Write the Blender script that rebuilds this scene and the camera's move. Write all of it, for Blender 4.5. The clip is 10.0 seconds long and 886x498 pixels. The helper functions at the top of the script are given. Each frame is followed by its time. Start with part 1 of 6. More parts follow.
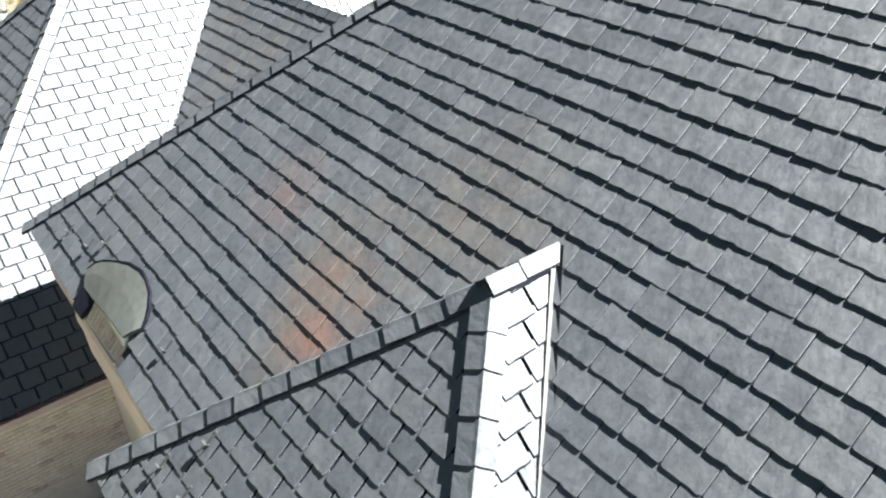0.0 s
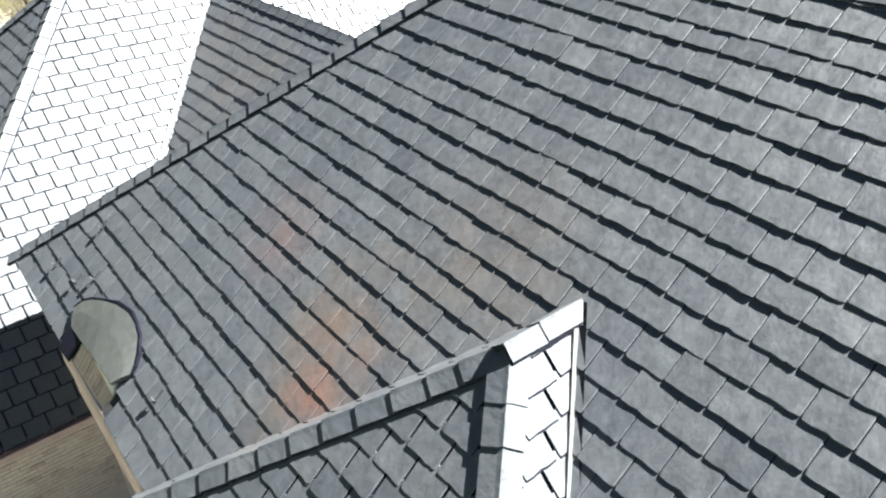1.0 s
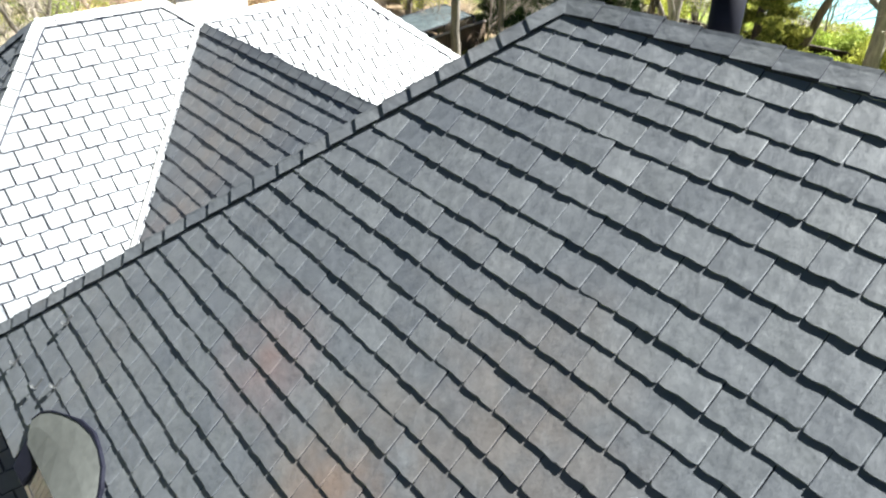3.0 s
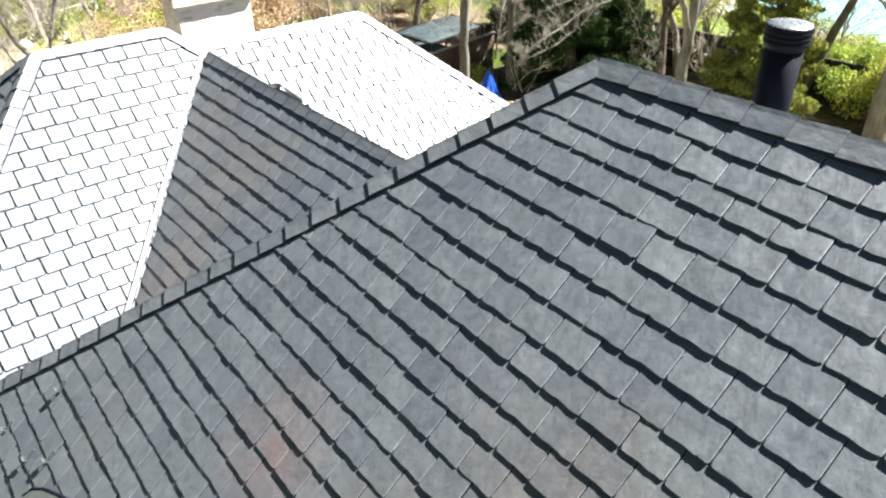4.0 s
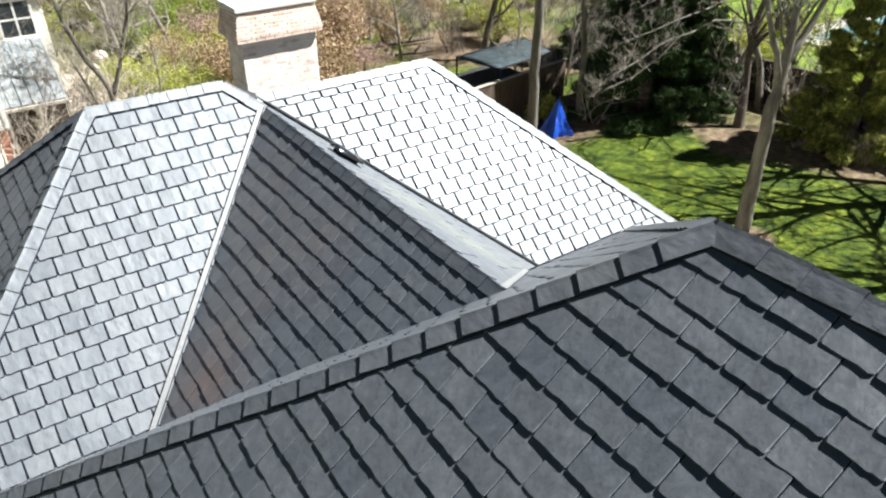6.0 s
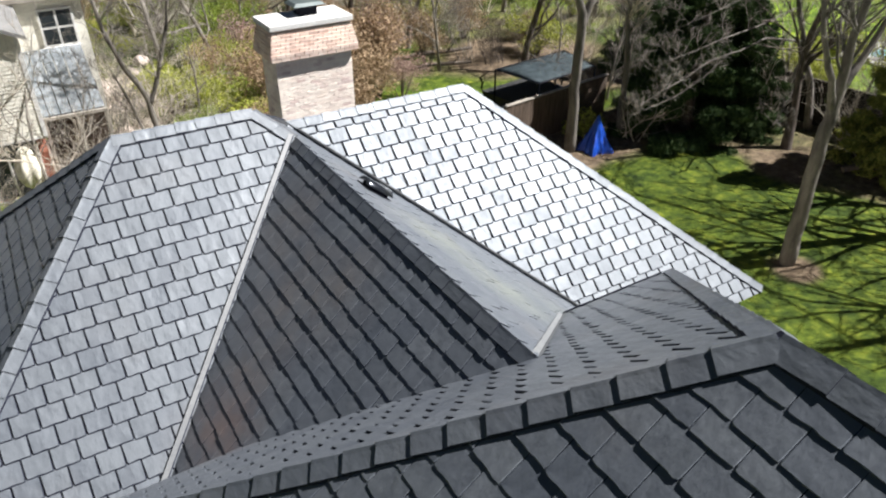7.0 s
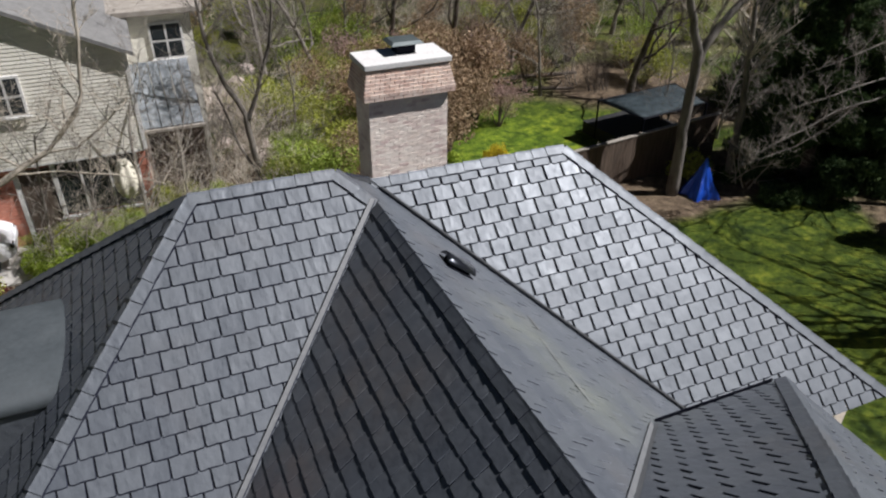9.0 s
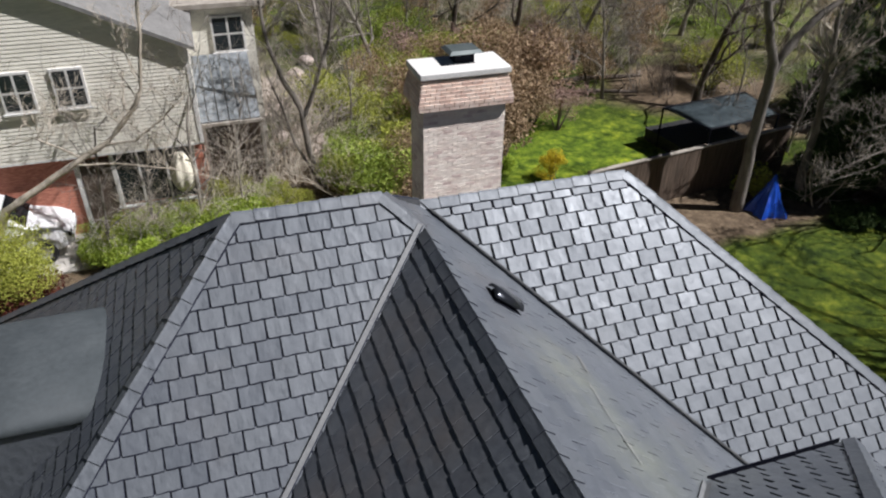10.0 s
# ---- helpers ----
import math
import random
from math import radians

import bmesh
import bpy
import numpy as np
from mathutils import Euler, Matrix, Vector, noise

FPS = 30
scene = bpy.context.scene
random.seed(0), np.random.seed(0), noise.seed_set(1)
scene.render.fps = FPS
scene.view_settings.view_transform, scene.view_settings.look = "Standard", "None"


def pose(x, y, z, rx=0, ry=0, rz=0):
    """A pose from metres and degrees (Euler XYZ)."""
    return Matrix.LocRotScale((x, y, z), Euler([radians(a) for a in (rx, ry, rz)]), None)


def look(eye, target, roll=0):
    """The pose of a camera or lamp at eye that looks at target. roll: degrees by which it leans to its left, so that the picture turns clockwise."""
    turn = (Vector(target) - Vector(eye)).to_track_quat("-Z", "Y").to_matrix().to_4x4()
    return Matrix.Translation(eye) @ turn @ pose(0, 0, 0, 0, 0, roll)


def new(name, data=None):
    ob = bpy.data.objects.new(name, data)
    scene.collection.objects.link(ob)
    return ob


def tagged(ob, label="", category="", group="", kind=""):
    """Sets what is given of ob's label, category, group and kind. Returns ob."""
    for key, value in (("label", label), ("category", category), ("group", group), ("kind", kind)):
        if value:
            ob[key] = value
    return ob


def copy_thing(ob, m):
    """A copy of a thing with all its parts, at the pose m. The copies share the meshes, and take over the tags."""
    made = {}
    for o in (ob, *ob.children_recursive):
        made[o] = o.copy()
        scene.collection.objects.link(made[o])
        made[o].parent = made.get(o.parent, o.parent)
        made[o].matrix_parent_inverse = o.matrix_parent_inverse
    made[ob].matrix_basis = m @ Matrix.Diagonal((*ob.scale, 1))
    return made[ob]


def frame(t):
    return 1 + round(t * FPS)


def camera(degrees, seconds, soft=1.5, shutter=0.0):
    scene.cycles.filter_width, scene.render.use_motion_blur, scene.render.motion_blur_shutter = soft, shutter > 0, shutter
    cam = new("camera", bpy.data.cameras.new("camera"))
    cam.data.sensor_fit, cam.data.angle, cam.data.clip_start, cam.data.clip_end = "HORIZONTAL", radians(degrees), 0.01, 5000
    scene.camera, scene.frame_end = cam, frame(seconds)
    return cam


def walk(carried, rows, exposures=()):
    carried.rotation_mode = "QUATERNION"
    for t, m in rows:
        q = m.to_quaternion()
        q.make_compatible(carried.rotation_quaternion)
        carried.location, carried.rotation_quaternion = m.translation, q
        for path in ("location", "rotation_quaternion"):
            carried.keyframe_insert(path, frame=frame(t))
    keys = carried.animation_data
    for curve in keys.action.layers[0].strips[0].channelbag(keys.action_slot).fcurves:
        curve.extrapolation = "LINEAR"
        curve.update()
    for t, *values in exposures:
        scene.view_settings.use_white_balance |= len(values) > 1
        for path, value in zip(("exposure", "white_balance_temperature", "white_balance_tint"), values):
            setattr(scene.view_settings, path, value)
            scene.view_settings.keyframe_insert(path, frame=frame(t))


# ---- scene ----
cam = camera(62.96, 10.0, 2.2)
# seconds, place of the drone, and its yaw, pitch and roll in degrees
PATH = [
    (0.0, 0.000, 0.000, 10.160, -40.23, -33.05, -0.14),
    (0.5, 0.158, 0.253, 10.194, -40.34, -32.98, -0.09),
    (1.0, 0.308, 0.505, 10.236, -40.32, -32.91, -0.18),
    (1.5, 0.511, 0.728, 10.284, -40.39, -32.86, -0.17),
    (2.0, 0.723, 0.996, 10.354, -40.48, -32.87, -0.19),
    (2.5, 0.932, 1.311, 10.428, -40.43, -32.79, -0.19),
    (4.0, 1.502, 2.250, 10.790, -39.90, -32.69, -0.32),
    (4.5, 1.693, 2.527, 10.930, -38.82, -32.61, -0.27),
    (5.0, 1.880, 2.810, 11.051, -37.48, -32.56, -0.23),
    (5.5, 2.071, 3.097, 11.157, -36.12, -32.49, -0.22),
    (7.0, 2.687, 3.906, 11.485, -31.42, -32.26, -0.16),
    (7.5, 2.870, 4.181, 11.583, -29.94, -32.15, -0.11),
    (8.0, 3.039, 4.458, 11.694, -28.11, -32.05, -0.01),
    (8.5, 3.199, 4.749, 11.821, -25.78, -32.01, 0.14),
    (9.0, 3.345, 5.044, 11.936, -23.34, -31.97, 0.24),
    (9.5, 3.487, 5.341, 12.045, -20.99, -32.25, 0.38),
    (10.0, 3.633, 5.643, 12.164, -18.49, -32.86, 0.55),
]
walk(cam, [(t, pose(x, y, z, 90 + pitch, 0, yaw) @ pose(0, 0, 0, 0, 0, roll)) for t, x, y, z, yaw, pitch, roll in PATH],
     [(0.0, 2.70, 6680, 6), (4.0, 2.76, 6680, 6), (4.5, 2.70, 6640, 6), (5.0, 2.45, 6580, 6), (5.5, 2.17, 6500, 7), (6.3, 1.66, 6400, 8),
      (7.0, 1.32, 6360, 11), (8.0, 0.78, 6300, 13), (9.0, 0.34, 6240, 14), (10.0, 0.49, 6240, 14)])

# ---- light ----
SUN_TO = Vector((0.5687, -0.2532, 0.7826)).normalized()
world = bpy.data.worlds.new("sky")
scene.world = world
world.use_nodes = True
wn = world.node_tree
sky = wn.nodes.new("ShaderNodeTexSky")
sky.sky_type = "NISHITA"
sky.sun_disc = False
sky.ozone_density, sky.dust_density = 5.0, 0.2
sky.sun_elevation = math.asin(SUN_TO.z)
sky.sun_rotation = math.atan2(SUN_TO.x, SUN_TO.y)
wn.links.new(sky.outputs[0], wn.nodes["Background"].inputs[0])
wn.nodes["Background"].inputs[1].default_value = 0.0085
sun = new("sun", bpy.data.lights.new("sun", "SUN"))
sun.data.energy, sun.data.angle, sun.data.color = 5.0, radians(0.53), (1.0, 0.98, 0.955)
sun.matrix_world = look(SUN_TO * 60, (0, 0, 0))

# ---- materials ----


def node_mat(name):
    m = bpy.data.materials.new(name)
    m.use_nodes = True
    nt = m.node_tree
    return m, nt, nt.nodes["Principled BSDF"]


def add(nt, kind, **values):
    n = nt.nodes.new(kind)
    for k, v in values.items():
        n.inputs[k.replace("_", " ")].default_value = v
    return n


def ramp(nt, source, stops):
    r = nt.nodes.new("ShaderNodeValToRGB")
    el = r.color_ramp.elements
    while len(el) < len(stops):
        el.new(0.5)
    for e, (p, c) in zip(el, stops):
        e.position, e.color = p, (*c, 1)
    nt.links.new(source, r.inputs[0])
    return r.outputs[0]


def mixed(nt, kind, fac, a, b):
    m = nt.nodes.new("ShaderNodeMix")
    m.data_type, m.blend_type = "RGBA", kind
    for sock, v in ((m.inputs[0], fac), (m.inputs[6], a), (m.inputs[7], b)):
        if isinstance(v, (int, float)):
            sock.default_value = v
        elif isinstance(v, tuple):
            sock.default_value = (*v, 1)
        else:
            nt.links.new(v, sock)
    return m.outputs[2]


def place(nt, scale=(1, 1, 1)):
    g = nt.nodes.new("ShaderNodeNewGeometry")
    mp = nt.nodes.new("ShaderNodeMapping")
    mp.inputs["Scale"].default_value = scale
    nt.links.new(g.outputs["Position"], mp.inputs[0])
    return mp.outputs[0]


def grain(nt, where, scale, detail=4.0, rough=0.6):
    n = add(nt, "ShaderNodeTexNoise", Scale=scale, Detail=detail, Roughness=rough)
    nt.links.new(where, n.inputs["Vector"])
    return n.outputs["Fac"]


def bumped(nt, bsdf, height, strength, distance):
    b = add(nt, "ShaderNodeBump", Strength=strength, Distance=distance)
    nt.links.new(height, b.inputs["Height"])
    nt.links.new(b.outputs[0], bsdf.inputs["Normal"])


def plain(name, dark, light, scale=6.0, rough=(0.6, 0.8), metal=0.0, bump=0.2, distance=0.004, stretch=(1, 1, 1), spec=0.5):
    """A worn surface between two colours, with grain at two scales."""
    m, nt, b = node_mat(name)
    w = place(nt, stretch)
    big, fine = grain(nt, w, scale), grain(nt, w, scale * 9, 3)
    c = ramp(nt, big, [(0.3, dark), (0.7, light)])
    c = mixed(nt, "MULTIPLY", 0.5, c, ramp(nt, fine, [(0.25, (0.62, 0.62, 0.62)), (0.75, (1.25, 1.25, 1.25))]))
    nt.links.new(c, b.inputs["Base Color"])
    nt.links.new(ramp(nt, fine, [(0.3, (rough[0],) * 3), (0.7, (rough[1],) * 3)]), b.inputs["Roughness"])
    b.inputs["Metallic"].default_value = metal
    b.inputs["Specular IOR Level"].default_value = spec
    bumped(nt, b, fine, bump, distance)
    return m


RED_RUST, BROWN, LICHEN = (0.19, 0.08, 0.055), (0.125, 0.095, 0.072), (0.165, 0.175, 0.135)
RUST = [((2.69, 4.57, 6.42), 1.25, 0.75, BROWN), ((3.58, 3.72, 7.19), 1.1, 0.55, BROWN), ((2.1, 4.6, 5.9), 0.7, 0.6, BROWN),
        ((2.24, 4.45, 6.03), 0.4, 0.6, RED_RUST), ((2.62, 4.51, 6.35), 0.6, 0.22, RED_RUST), ((2.95, 5.92, 6.64), 0.7, 0.3, RED_RUST), ((3.75, 10.7, 4.95), 0.8, 0.4, RED_RUST),
        *[((x, y, 1.545 + 0.925 * x), 1.0, 0.38, BROWN) for x, y in ((4.9, 11.3), (4.2, 10.9), (5.4, 12.2), (5.3, 10.6), (3.6, 10.6))],
        ((7.2, 11.3, 6.15), 1.2, 0.7, LICHEN), ((7.4, 10.1, 5.95), 1.2, 0.7, LICHEN), ((8.6, 10.4, 5.0), 1.3, 0.35, LICHEN)]


def slate_mat(name, joined, chip=1.0):
    """Riven slate; chip lightens it to the fresh grey of a chipped edge."""
    m, nt, b = node_mat(name)
    if joined:
        rnd = nt.nodes.new("ShaderNodeNewGeometry").outputs["Random Per Island"]
    else:
        rnd = nt.nodes.new("ShaderNodeObjectInfo").outputs["Random"]
    w = place(nt)
    c = ramp(nt, rnd, [(0.0, (0.063, 0.070, 0.083)), (0.3, (0.073, 0.080, 0.093)), (0.7, (0.078, 0.085, 0.096)), (1.0, (0.087, 0.094, 0.106))])
    # each slate's own offset in the grain
    off = nt.nodes.new("ShaderNodeVectorMath")
    off.operation = "MULTIPLY_ADD"
    comb = nt.nodes.new("ShaderNodeCombineXYZ")
    for i in range(3):
        nt.links.new(rnd, comb.inputs[i])
    nt.links.new(comb.outputs[0], off.inputs[0])
    off.inputs[1].default_value = (40, 23, 11)
    # the grain runs down the slate
    down = nt.nodes.new("ShaderNodeMapping")
    down.inputs["Scale"].default_value = (1.3, 0.75, 1)
    nt.links.new(nt.nodes.new("ShaderNodeTexCoord").outputs["Object"], down.inputs[0])
    nt.links.new(down.outputs[0], off.inputs[2])
    cleft = grain(nt, off.outputs[0], 12.0, 8, 0.68)
    fine = grain(nt, off.outputs[0], 55.0, 3, 0.65)
    c = mixed(nt, "MULTIPLY", 0.36, c, ramp(nt, cleft, [(0.28, (0.58, 0.59, 0.62)), (0.5, (1, 1, 1)), (0.74, (1.5, 1.5, 1.46))]))
    cloud = grain(nt, off.outputs[0], 3.2, 3, 0.5)
    c = mixed(nt, "MULTIPLY", 0.28, c, ramp(nt, cloud, [(0.3, (0.76, 0.77, 0.79)), (0.7, (1.24, 1.24, 1.22))]))
    c = mixed(nt, "MULTIPLY", 0.25, c, ramp(nt, fine, [(0.3, (0.6, 0.6, 0.6)), (0.7, (1.35, 1.35, 1.35))]))
    # rusty and brown stains in large soft fields
    st = grain(nt, w, 0.55, 3, 0.55)
    st2 = grain(nt, w, 2.6, 4, 0.6)
    mask = nt.nodes.new("ShaderNodeMath")
    mask.operation = "MULTIPLY"
    nt.links.new(ramp(nt, st, [(0.56, (0, 0, 0)), (0.74, (1, 1, 1))]), mask.inputs[0])
    nt.links.new(ramp(nt, st2, [(0.35, (0, 0, 0)), (0.7, (0.4, 0.4, 0.4))]), mask.inputs[1])
    c = mixed(nt, "MIX", mask.outputs[0], c, (0.10, 0.08, 0.065))
    for spot, reach, much, tone in RUST:
        far = nt.nodes.new("ShaderNodeVectorMath")
        far.operation = "DISTANCE"
        nt.links.new(w, far.inputs[0])
        far.inputs[1].default_value = spot
        field = nt.nodes.new("ShaderNodeMath")
        field.operation = "MULTIPLY"
        nt.links.new(ramp(nt, far.outputs["Value"], [(0.0, (much,) * 3), (reach, (0, 0, 0))]), field.inputs[0])
        nt.links.new(ramp(nt, st2, [(0.3, (0.15,) * 3), (0.62, (1, 1, 1))]), field.inputs[1])
        c = mixed(nt, "MIX", field.outputs[0], c, tone)
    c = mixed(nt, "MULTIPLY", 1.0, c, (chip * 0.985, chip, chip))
    nt.links.new(c, b.inputs["Base Color"])
    # gloss differs from slate to slate
    turn = nt.nodes.new("ShaderNodeMath")
    turn.operation = "MULTIPLY"
    turn.inputs[1].default_value = 7.31
    nt.links.new(rnd, turn.inputs[0])
    own = nt.nodes.new("ShaderNodeMath")
    own.operation = "FRACT"
    nt.links.new(turn.outputs[0], own.inputs[0])
    gl = mixed(nt, "MIX", 0.5, ramp(nt, own.outputs[0], [(0.0, (0.45,) * 3), (1.0, (0.63,) * 3)]), ramp(nt, cleft, [(0.3, (0.355,) * 3), (0.7, (0.71,) * 3)]))
    nt.links.new(gl, b.inputs["Roughness"])
    b.inputs["Specular IOR Level"].default_value = 0.64
    b.inputs["IOR"].default_value = 1.66
    b.inputs["Specular Tint"].default_value = (0.91, 0.96, 1.0, 1)
    wave = grain(nt, off.outputs[0], 5.0, 3, 0.5)
    hgt = mixed(nt, "ADD", 0.12, mixed(nt, "ADD", 0.38, mixed(nt, "MULTIPLY", 1.0, wave, (1.8, 1.8, 1.8)), cleft), fine)
    bumped(nt, b, hgt, 0.6, 0.012)
    return m


SLATE, SLATE_REST = slate_mat("slate", False), slate_mat("slate_rest", True)
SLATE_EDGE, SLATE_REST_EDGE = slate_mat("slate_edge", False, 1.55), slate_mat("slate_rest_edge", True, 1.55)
# dirt on the butts, and the gap shade under each course, put in the colour
SLATE_BUTT = plain("slate_butt_dirt_and_shade", (0.012, 0.014, 0.024), (0.024, 0.027, 0.042), 9, (0.85, 0.95), 0, 0.3, 0.003, spec=0.2)
DECK = plain("under_slate", (0.022, 0.024, 0.027), (0.036, 0.038, 0.041), 5, (0.8, 0.95))
FLASH = plain("valley_metal", (0.13, 0.135, 0.14), (0.18, 0.185, 0.185), 3, (0.42, 0.55), 0.0, 0.1)
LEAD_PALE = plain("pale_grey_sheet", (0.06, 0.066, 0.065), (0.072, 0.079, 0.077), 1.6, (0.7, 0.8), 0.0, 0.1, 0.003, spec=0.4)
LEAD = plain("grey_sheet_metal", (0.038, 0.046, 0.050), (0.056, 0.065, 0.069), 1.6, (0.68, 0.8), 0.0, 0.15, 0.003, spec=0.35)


def brick_mat(name, tones):
    m, nt, b = node_mat(name)
    rnd = nt.nodes.new("ShaderNodeObjectInfo").outputs["Random"]
    isl = nt.nodes.new("ShaderNodeNewGeometry").outputs["Random Per Island"]
    both = nt.nodes.new("ShaderNodeMath")
    both.operation = "ADD"
    nt.links.new(rnd, both.inputs[0])
    nt.links.new(isl, both.inputs[1])
    fr = nt.nodes.new("ShaderNodeMath")
    fr.operation = "FRACT"
    nt.links.new(both.outputs[0], fr.inputs[0])
    c = ramp(nt, fr.outputs[0], tones)
    w = place(nt)
    f = grain(nt, w, 60, 3)
    c = mixed(nt, "MULTIPLY", 0.6, c, ramp(nt, f, [(0.3, (0.65,) * 3), (0.7, (1.25,) * 3)]))
    # smoky weathering in soft patches, and thin mortar smears
    c = mixed(nt, "MULTIPLY", 0.8, c, ramp(nt, grain(nt, w, 2.6, 4), [(0.32, (0.80, 0.74, 0.74)), (0.6, (1.08, 1.08, 1.08))]))
    c = mixed(nt, "MIX", ramp(nt, grain(nt, w, 11, 4, 0.7), [(0.45, (0, 0, 0)), (0.7, (0.6,) * 3)]), c, (0.84, 0.75, 0.68))
    nt.links.new(c, b.inputs["Base Color"])
    b.inputs["Roughness"].default_value = 0.85
    bumped(nt, b, f, 0.4, 0.004)
    return m


BRICK = brick_mat("tan_brick", [(0.0, (0.60, 0.46, 0.42)), (0.1, (0.74, 0.61, 0.54)), (0.3, (0.85, 0.75, 0.65)), (0.7, (0.89, 0.81, 0.71)), (1.0, (0.86, 0.75, 0.64))])
BRICK_HEAD = brick_mat("reddish_tan_brick", [(0.0, (0.58, 0.41, 0.34)), (0.3, (0.72, 0.54, 0.44)), (0.7, (0.80, 0.64, 0.53)), (1.0, (0.74, 0.56, 0.47))])
MORTAR = plain("mortar", (0.76, 0.66, 0.58), (0.86, 0.77, 0.69), 8, (0.85, 0.95))
CONCRETE = plain("pale_cement", (0.62, 0.60, 0.57), (0.74, 0.73, 0.70), 3, (0.75, 0.9))
CREAM = plain("cream_painted_wood", (0.62, 0.46, 0.43), (0.76, 0.60, 0.57), 4, (0.5, 0.7), stretch=(1, 0.4, 2))
BLACK = plain("black_painted_metal", (0.0035, 0.004, 0.009), (0.006, 0.007, 0.014), 5, (0.6, 0.72), 0.0, 0.1, spec=0.12)
STEEL = plain("bright_steel", (0.45, 0.47, 0.5), (0.6, 0.62, 0.64), 5, (0.22, 0.35), 0.9, 0.05)
BARK = plain("grey_bark", (0.13, 0.113, 0.095), (0.33, 0.295, 0.25), 7, (0.8, 0.95), 0, 0.7, 0.02, (1, 1, 0.25))
BARK_PALE = plain("pale_tan_bark", (0.34, 0.29, 0.22), (0.56, 0.50, 0.41), 7, (0.8, 0.95), 0, 0.6, 0.015, (1, 1, 0.3))
BARK_MID = plain("brown_grey_bark", (0.055, 0.048, 0.042), (0.225, 0.20, 0.17), 4, (0.8, 0.95), 0, 0.7, 0.02, (1, 1, 0.25))
BARK_DARK = plain("brown_bark", (0.06, 0.045, 0.035), (0.15, 0.12, 0.095), 7, (0.8, 0.95), 0, 0.7, 0.02, (1, 1, 0.25))
# a much darker brown than the other fence, for the back fence only
FENCE_DARK = plain("very_dark_brown_wood", (0.014, 0.011, 0.009), (0.04, 0.032, 0.025), 4, (0.8, 0.95), 0, 0.5, 0.006, (3, 3, 0.3), spec=0.2)
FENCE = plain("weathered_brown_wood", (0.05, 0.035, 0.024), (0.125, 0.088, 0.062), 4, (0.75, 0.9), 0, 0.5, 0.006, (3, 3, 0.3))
RAIL = plain("sun_bleached_wood", (0.26, 0.23, 0.19), (0.42, 0.38, 0.33), 4, (0.75, 0.9), 0, 0.4, 0.005)
CANVAS = plain("dark_canopy_cloth", (0.04, 0.06, 0.068), (0.11, 0.145, 0.16), 3.5, (0.6, 0.8), 0, 0.3, 0.02)
TARP = plain("blue_tarpaulin", (0.006, 0.045, 0.36), (0.012, 0.09, 0.55), 3, (0.3, 0.45), 0, 0.4, 0.02)


def leaf_mat(name, dark, light, rough=0.6, through_light=0.25):
    m, nt, b = node_mat(name)
    g = nt.nodes.new("ShaderNodeNewGeometry").outputs["Random Per Island"]
    c = ramp(nt, g, [(0.0, dark), (1.0, light)])
    big = grain(nt, place(nt), 0.9, 3)
    c = mixed(nt, "MULTIPLY", 0.7, c, ramp(nt, big, [(0.3, (0.6,) * 3), (0.7, (1.3,) * 3)]))
    nt.links.new(c, b.inputs["Base Color"])
    b.inputs["Roughness"].default_value = rough
    b.inputs["Specular IOR Level"].default_value = 0.15
    tr = nt.nodes.new("ShaderNodeBsdfTranslucent")
    nt.links.new(c, tr.inputs[0])
    mx = nt.nodes.new("ShaderNodeMixShader")
    mx.inputs[0].default_value = through_light
    nt.links.new(b.outputs[0], mx.inputs[1])
    nt.links.new(tr.outputs[0], mx.inputs[2])
    nt.links.new(mx.outputs[0], nt.nodes["Material Output"].inputs[0])
    return m


LEAF_GREEN = leaf_mat("spring_leaf", (0.15, 0.22, 0.03), (0.37, 0.45, 0.09))
LEAF_YELLOW = leaf_mat("yellow_green_leaf", (0.20, 0.225, 0.035), (0.47, 0.49, 0.10))
LEAF_DARK = leaf_mat("conifer_needles", (0.018, 0.04, 0.014), (0.075, 0.11, 0.038), 0.9, 0.15)
LEAF_CEDAR = leaf_mat("cedar_spray", (0.10, 0.125, 0.025), (0.36, 0.36, 0.09), 0.9, 0.2)
LEAF_FRESH = leaf_mat("fresh_green_leaf", (0.20, 0.30, 0.03), (0.46, 0.55, 0.09), 0.6, 0.35)
LEAF_BROWN = leaf_mat("dry_brown_leaf", (0.15, 0.095, 0.05), (0.54, 0.40, 0.26), 0.8)
LEAF_PINK = leaf_mat("pink_blossom", (0.28, 0.18, 0.15), (0.50, 0.36, 0.31), 0.7)
LEAF_RED = leaf_mat("dark_red_leaf", (0.05, 0.015, 0.012), (0.13, 0.04, 0.025), 0.7)

# ---- mesh helpers ----


def mesh_of(name, verts, faces, material, smooth=False):
    me = bpy.data.meshes.new(name)
    me.from_pydata([tuple(v) for v in verts], [], faces)
    me.materials.append(material)
    if smooth:
        me.shade_smooth()
    me.update()
    return me


def put(name, me, parent=None, m=None, label=""):
    ob = new(name, me)
    if parent is not None:
        ob.parent = parent
    if m is not None:
        ob.matrix_basis = m
    if label:
        ob["label"] = label
    return ob


def part(name, bm, material, parent, label="", smooth=False):
    me = bpy.data.meshes.new(name)
    bm.normal_update()
    bm.to_mesh(me)
    bm.free()
    me.materials.append(material)
    if smooth:
        me.shade_smooth()
    return put(name, me, parent, None, label)


def thing(name, label, category, group="", kind="", at=None):
    ob = new(name)
    if at is not None:
        ob.matrix_basis = at
    return tagged(ob, label, category, group, kind)


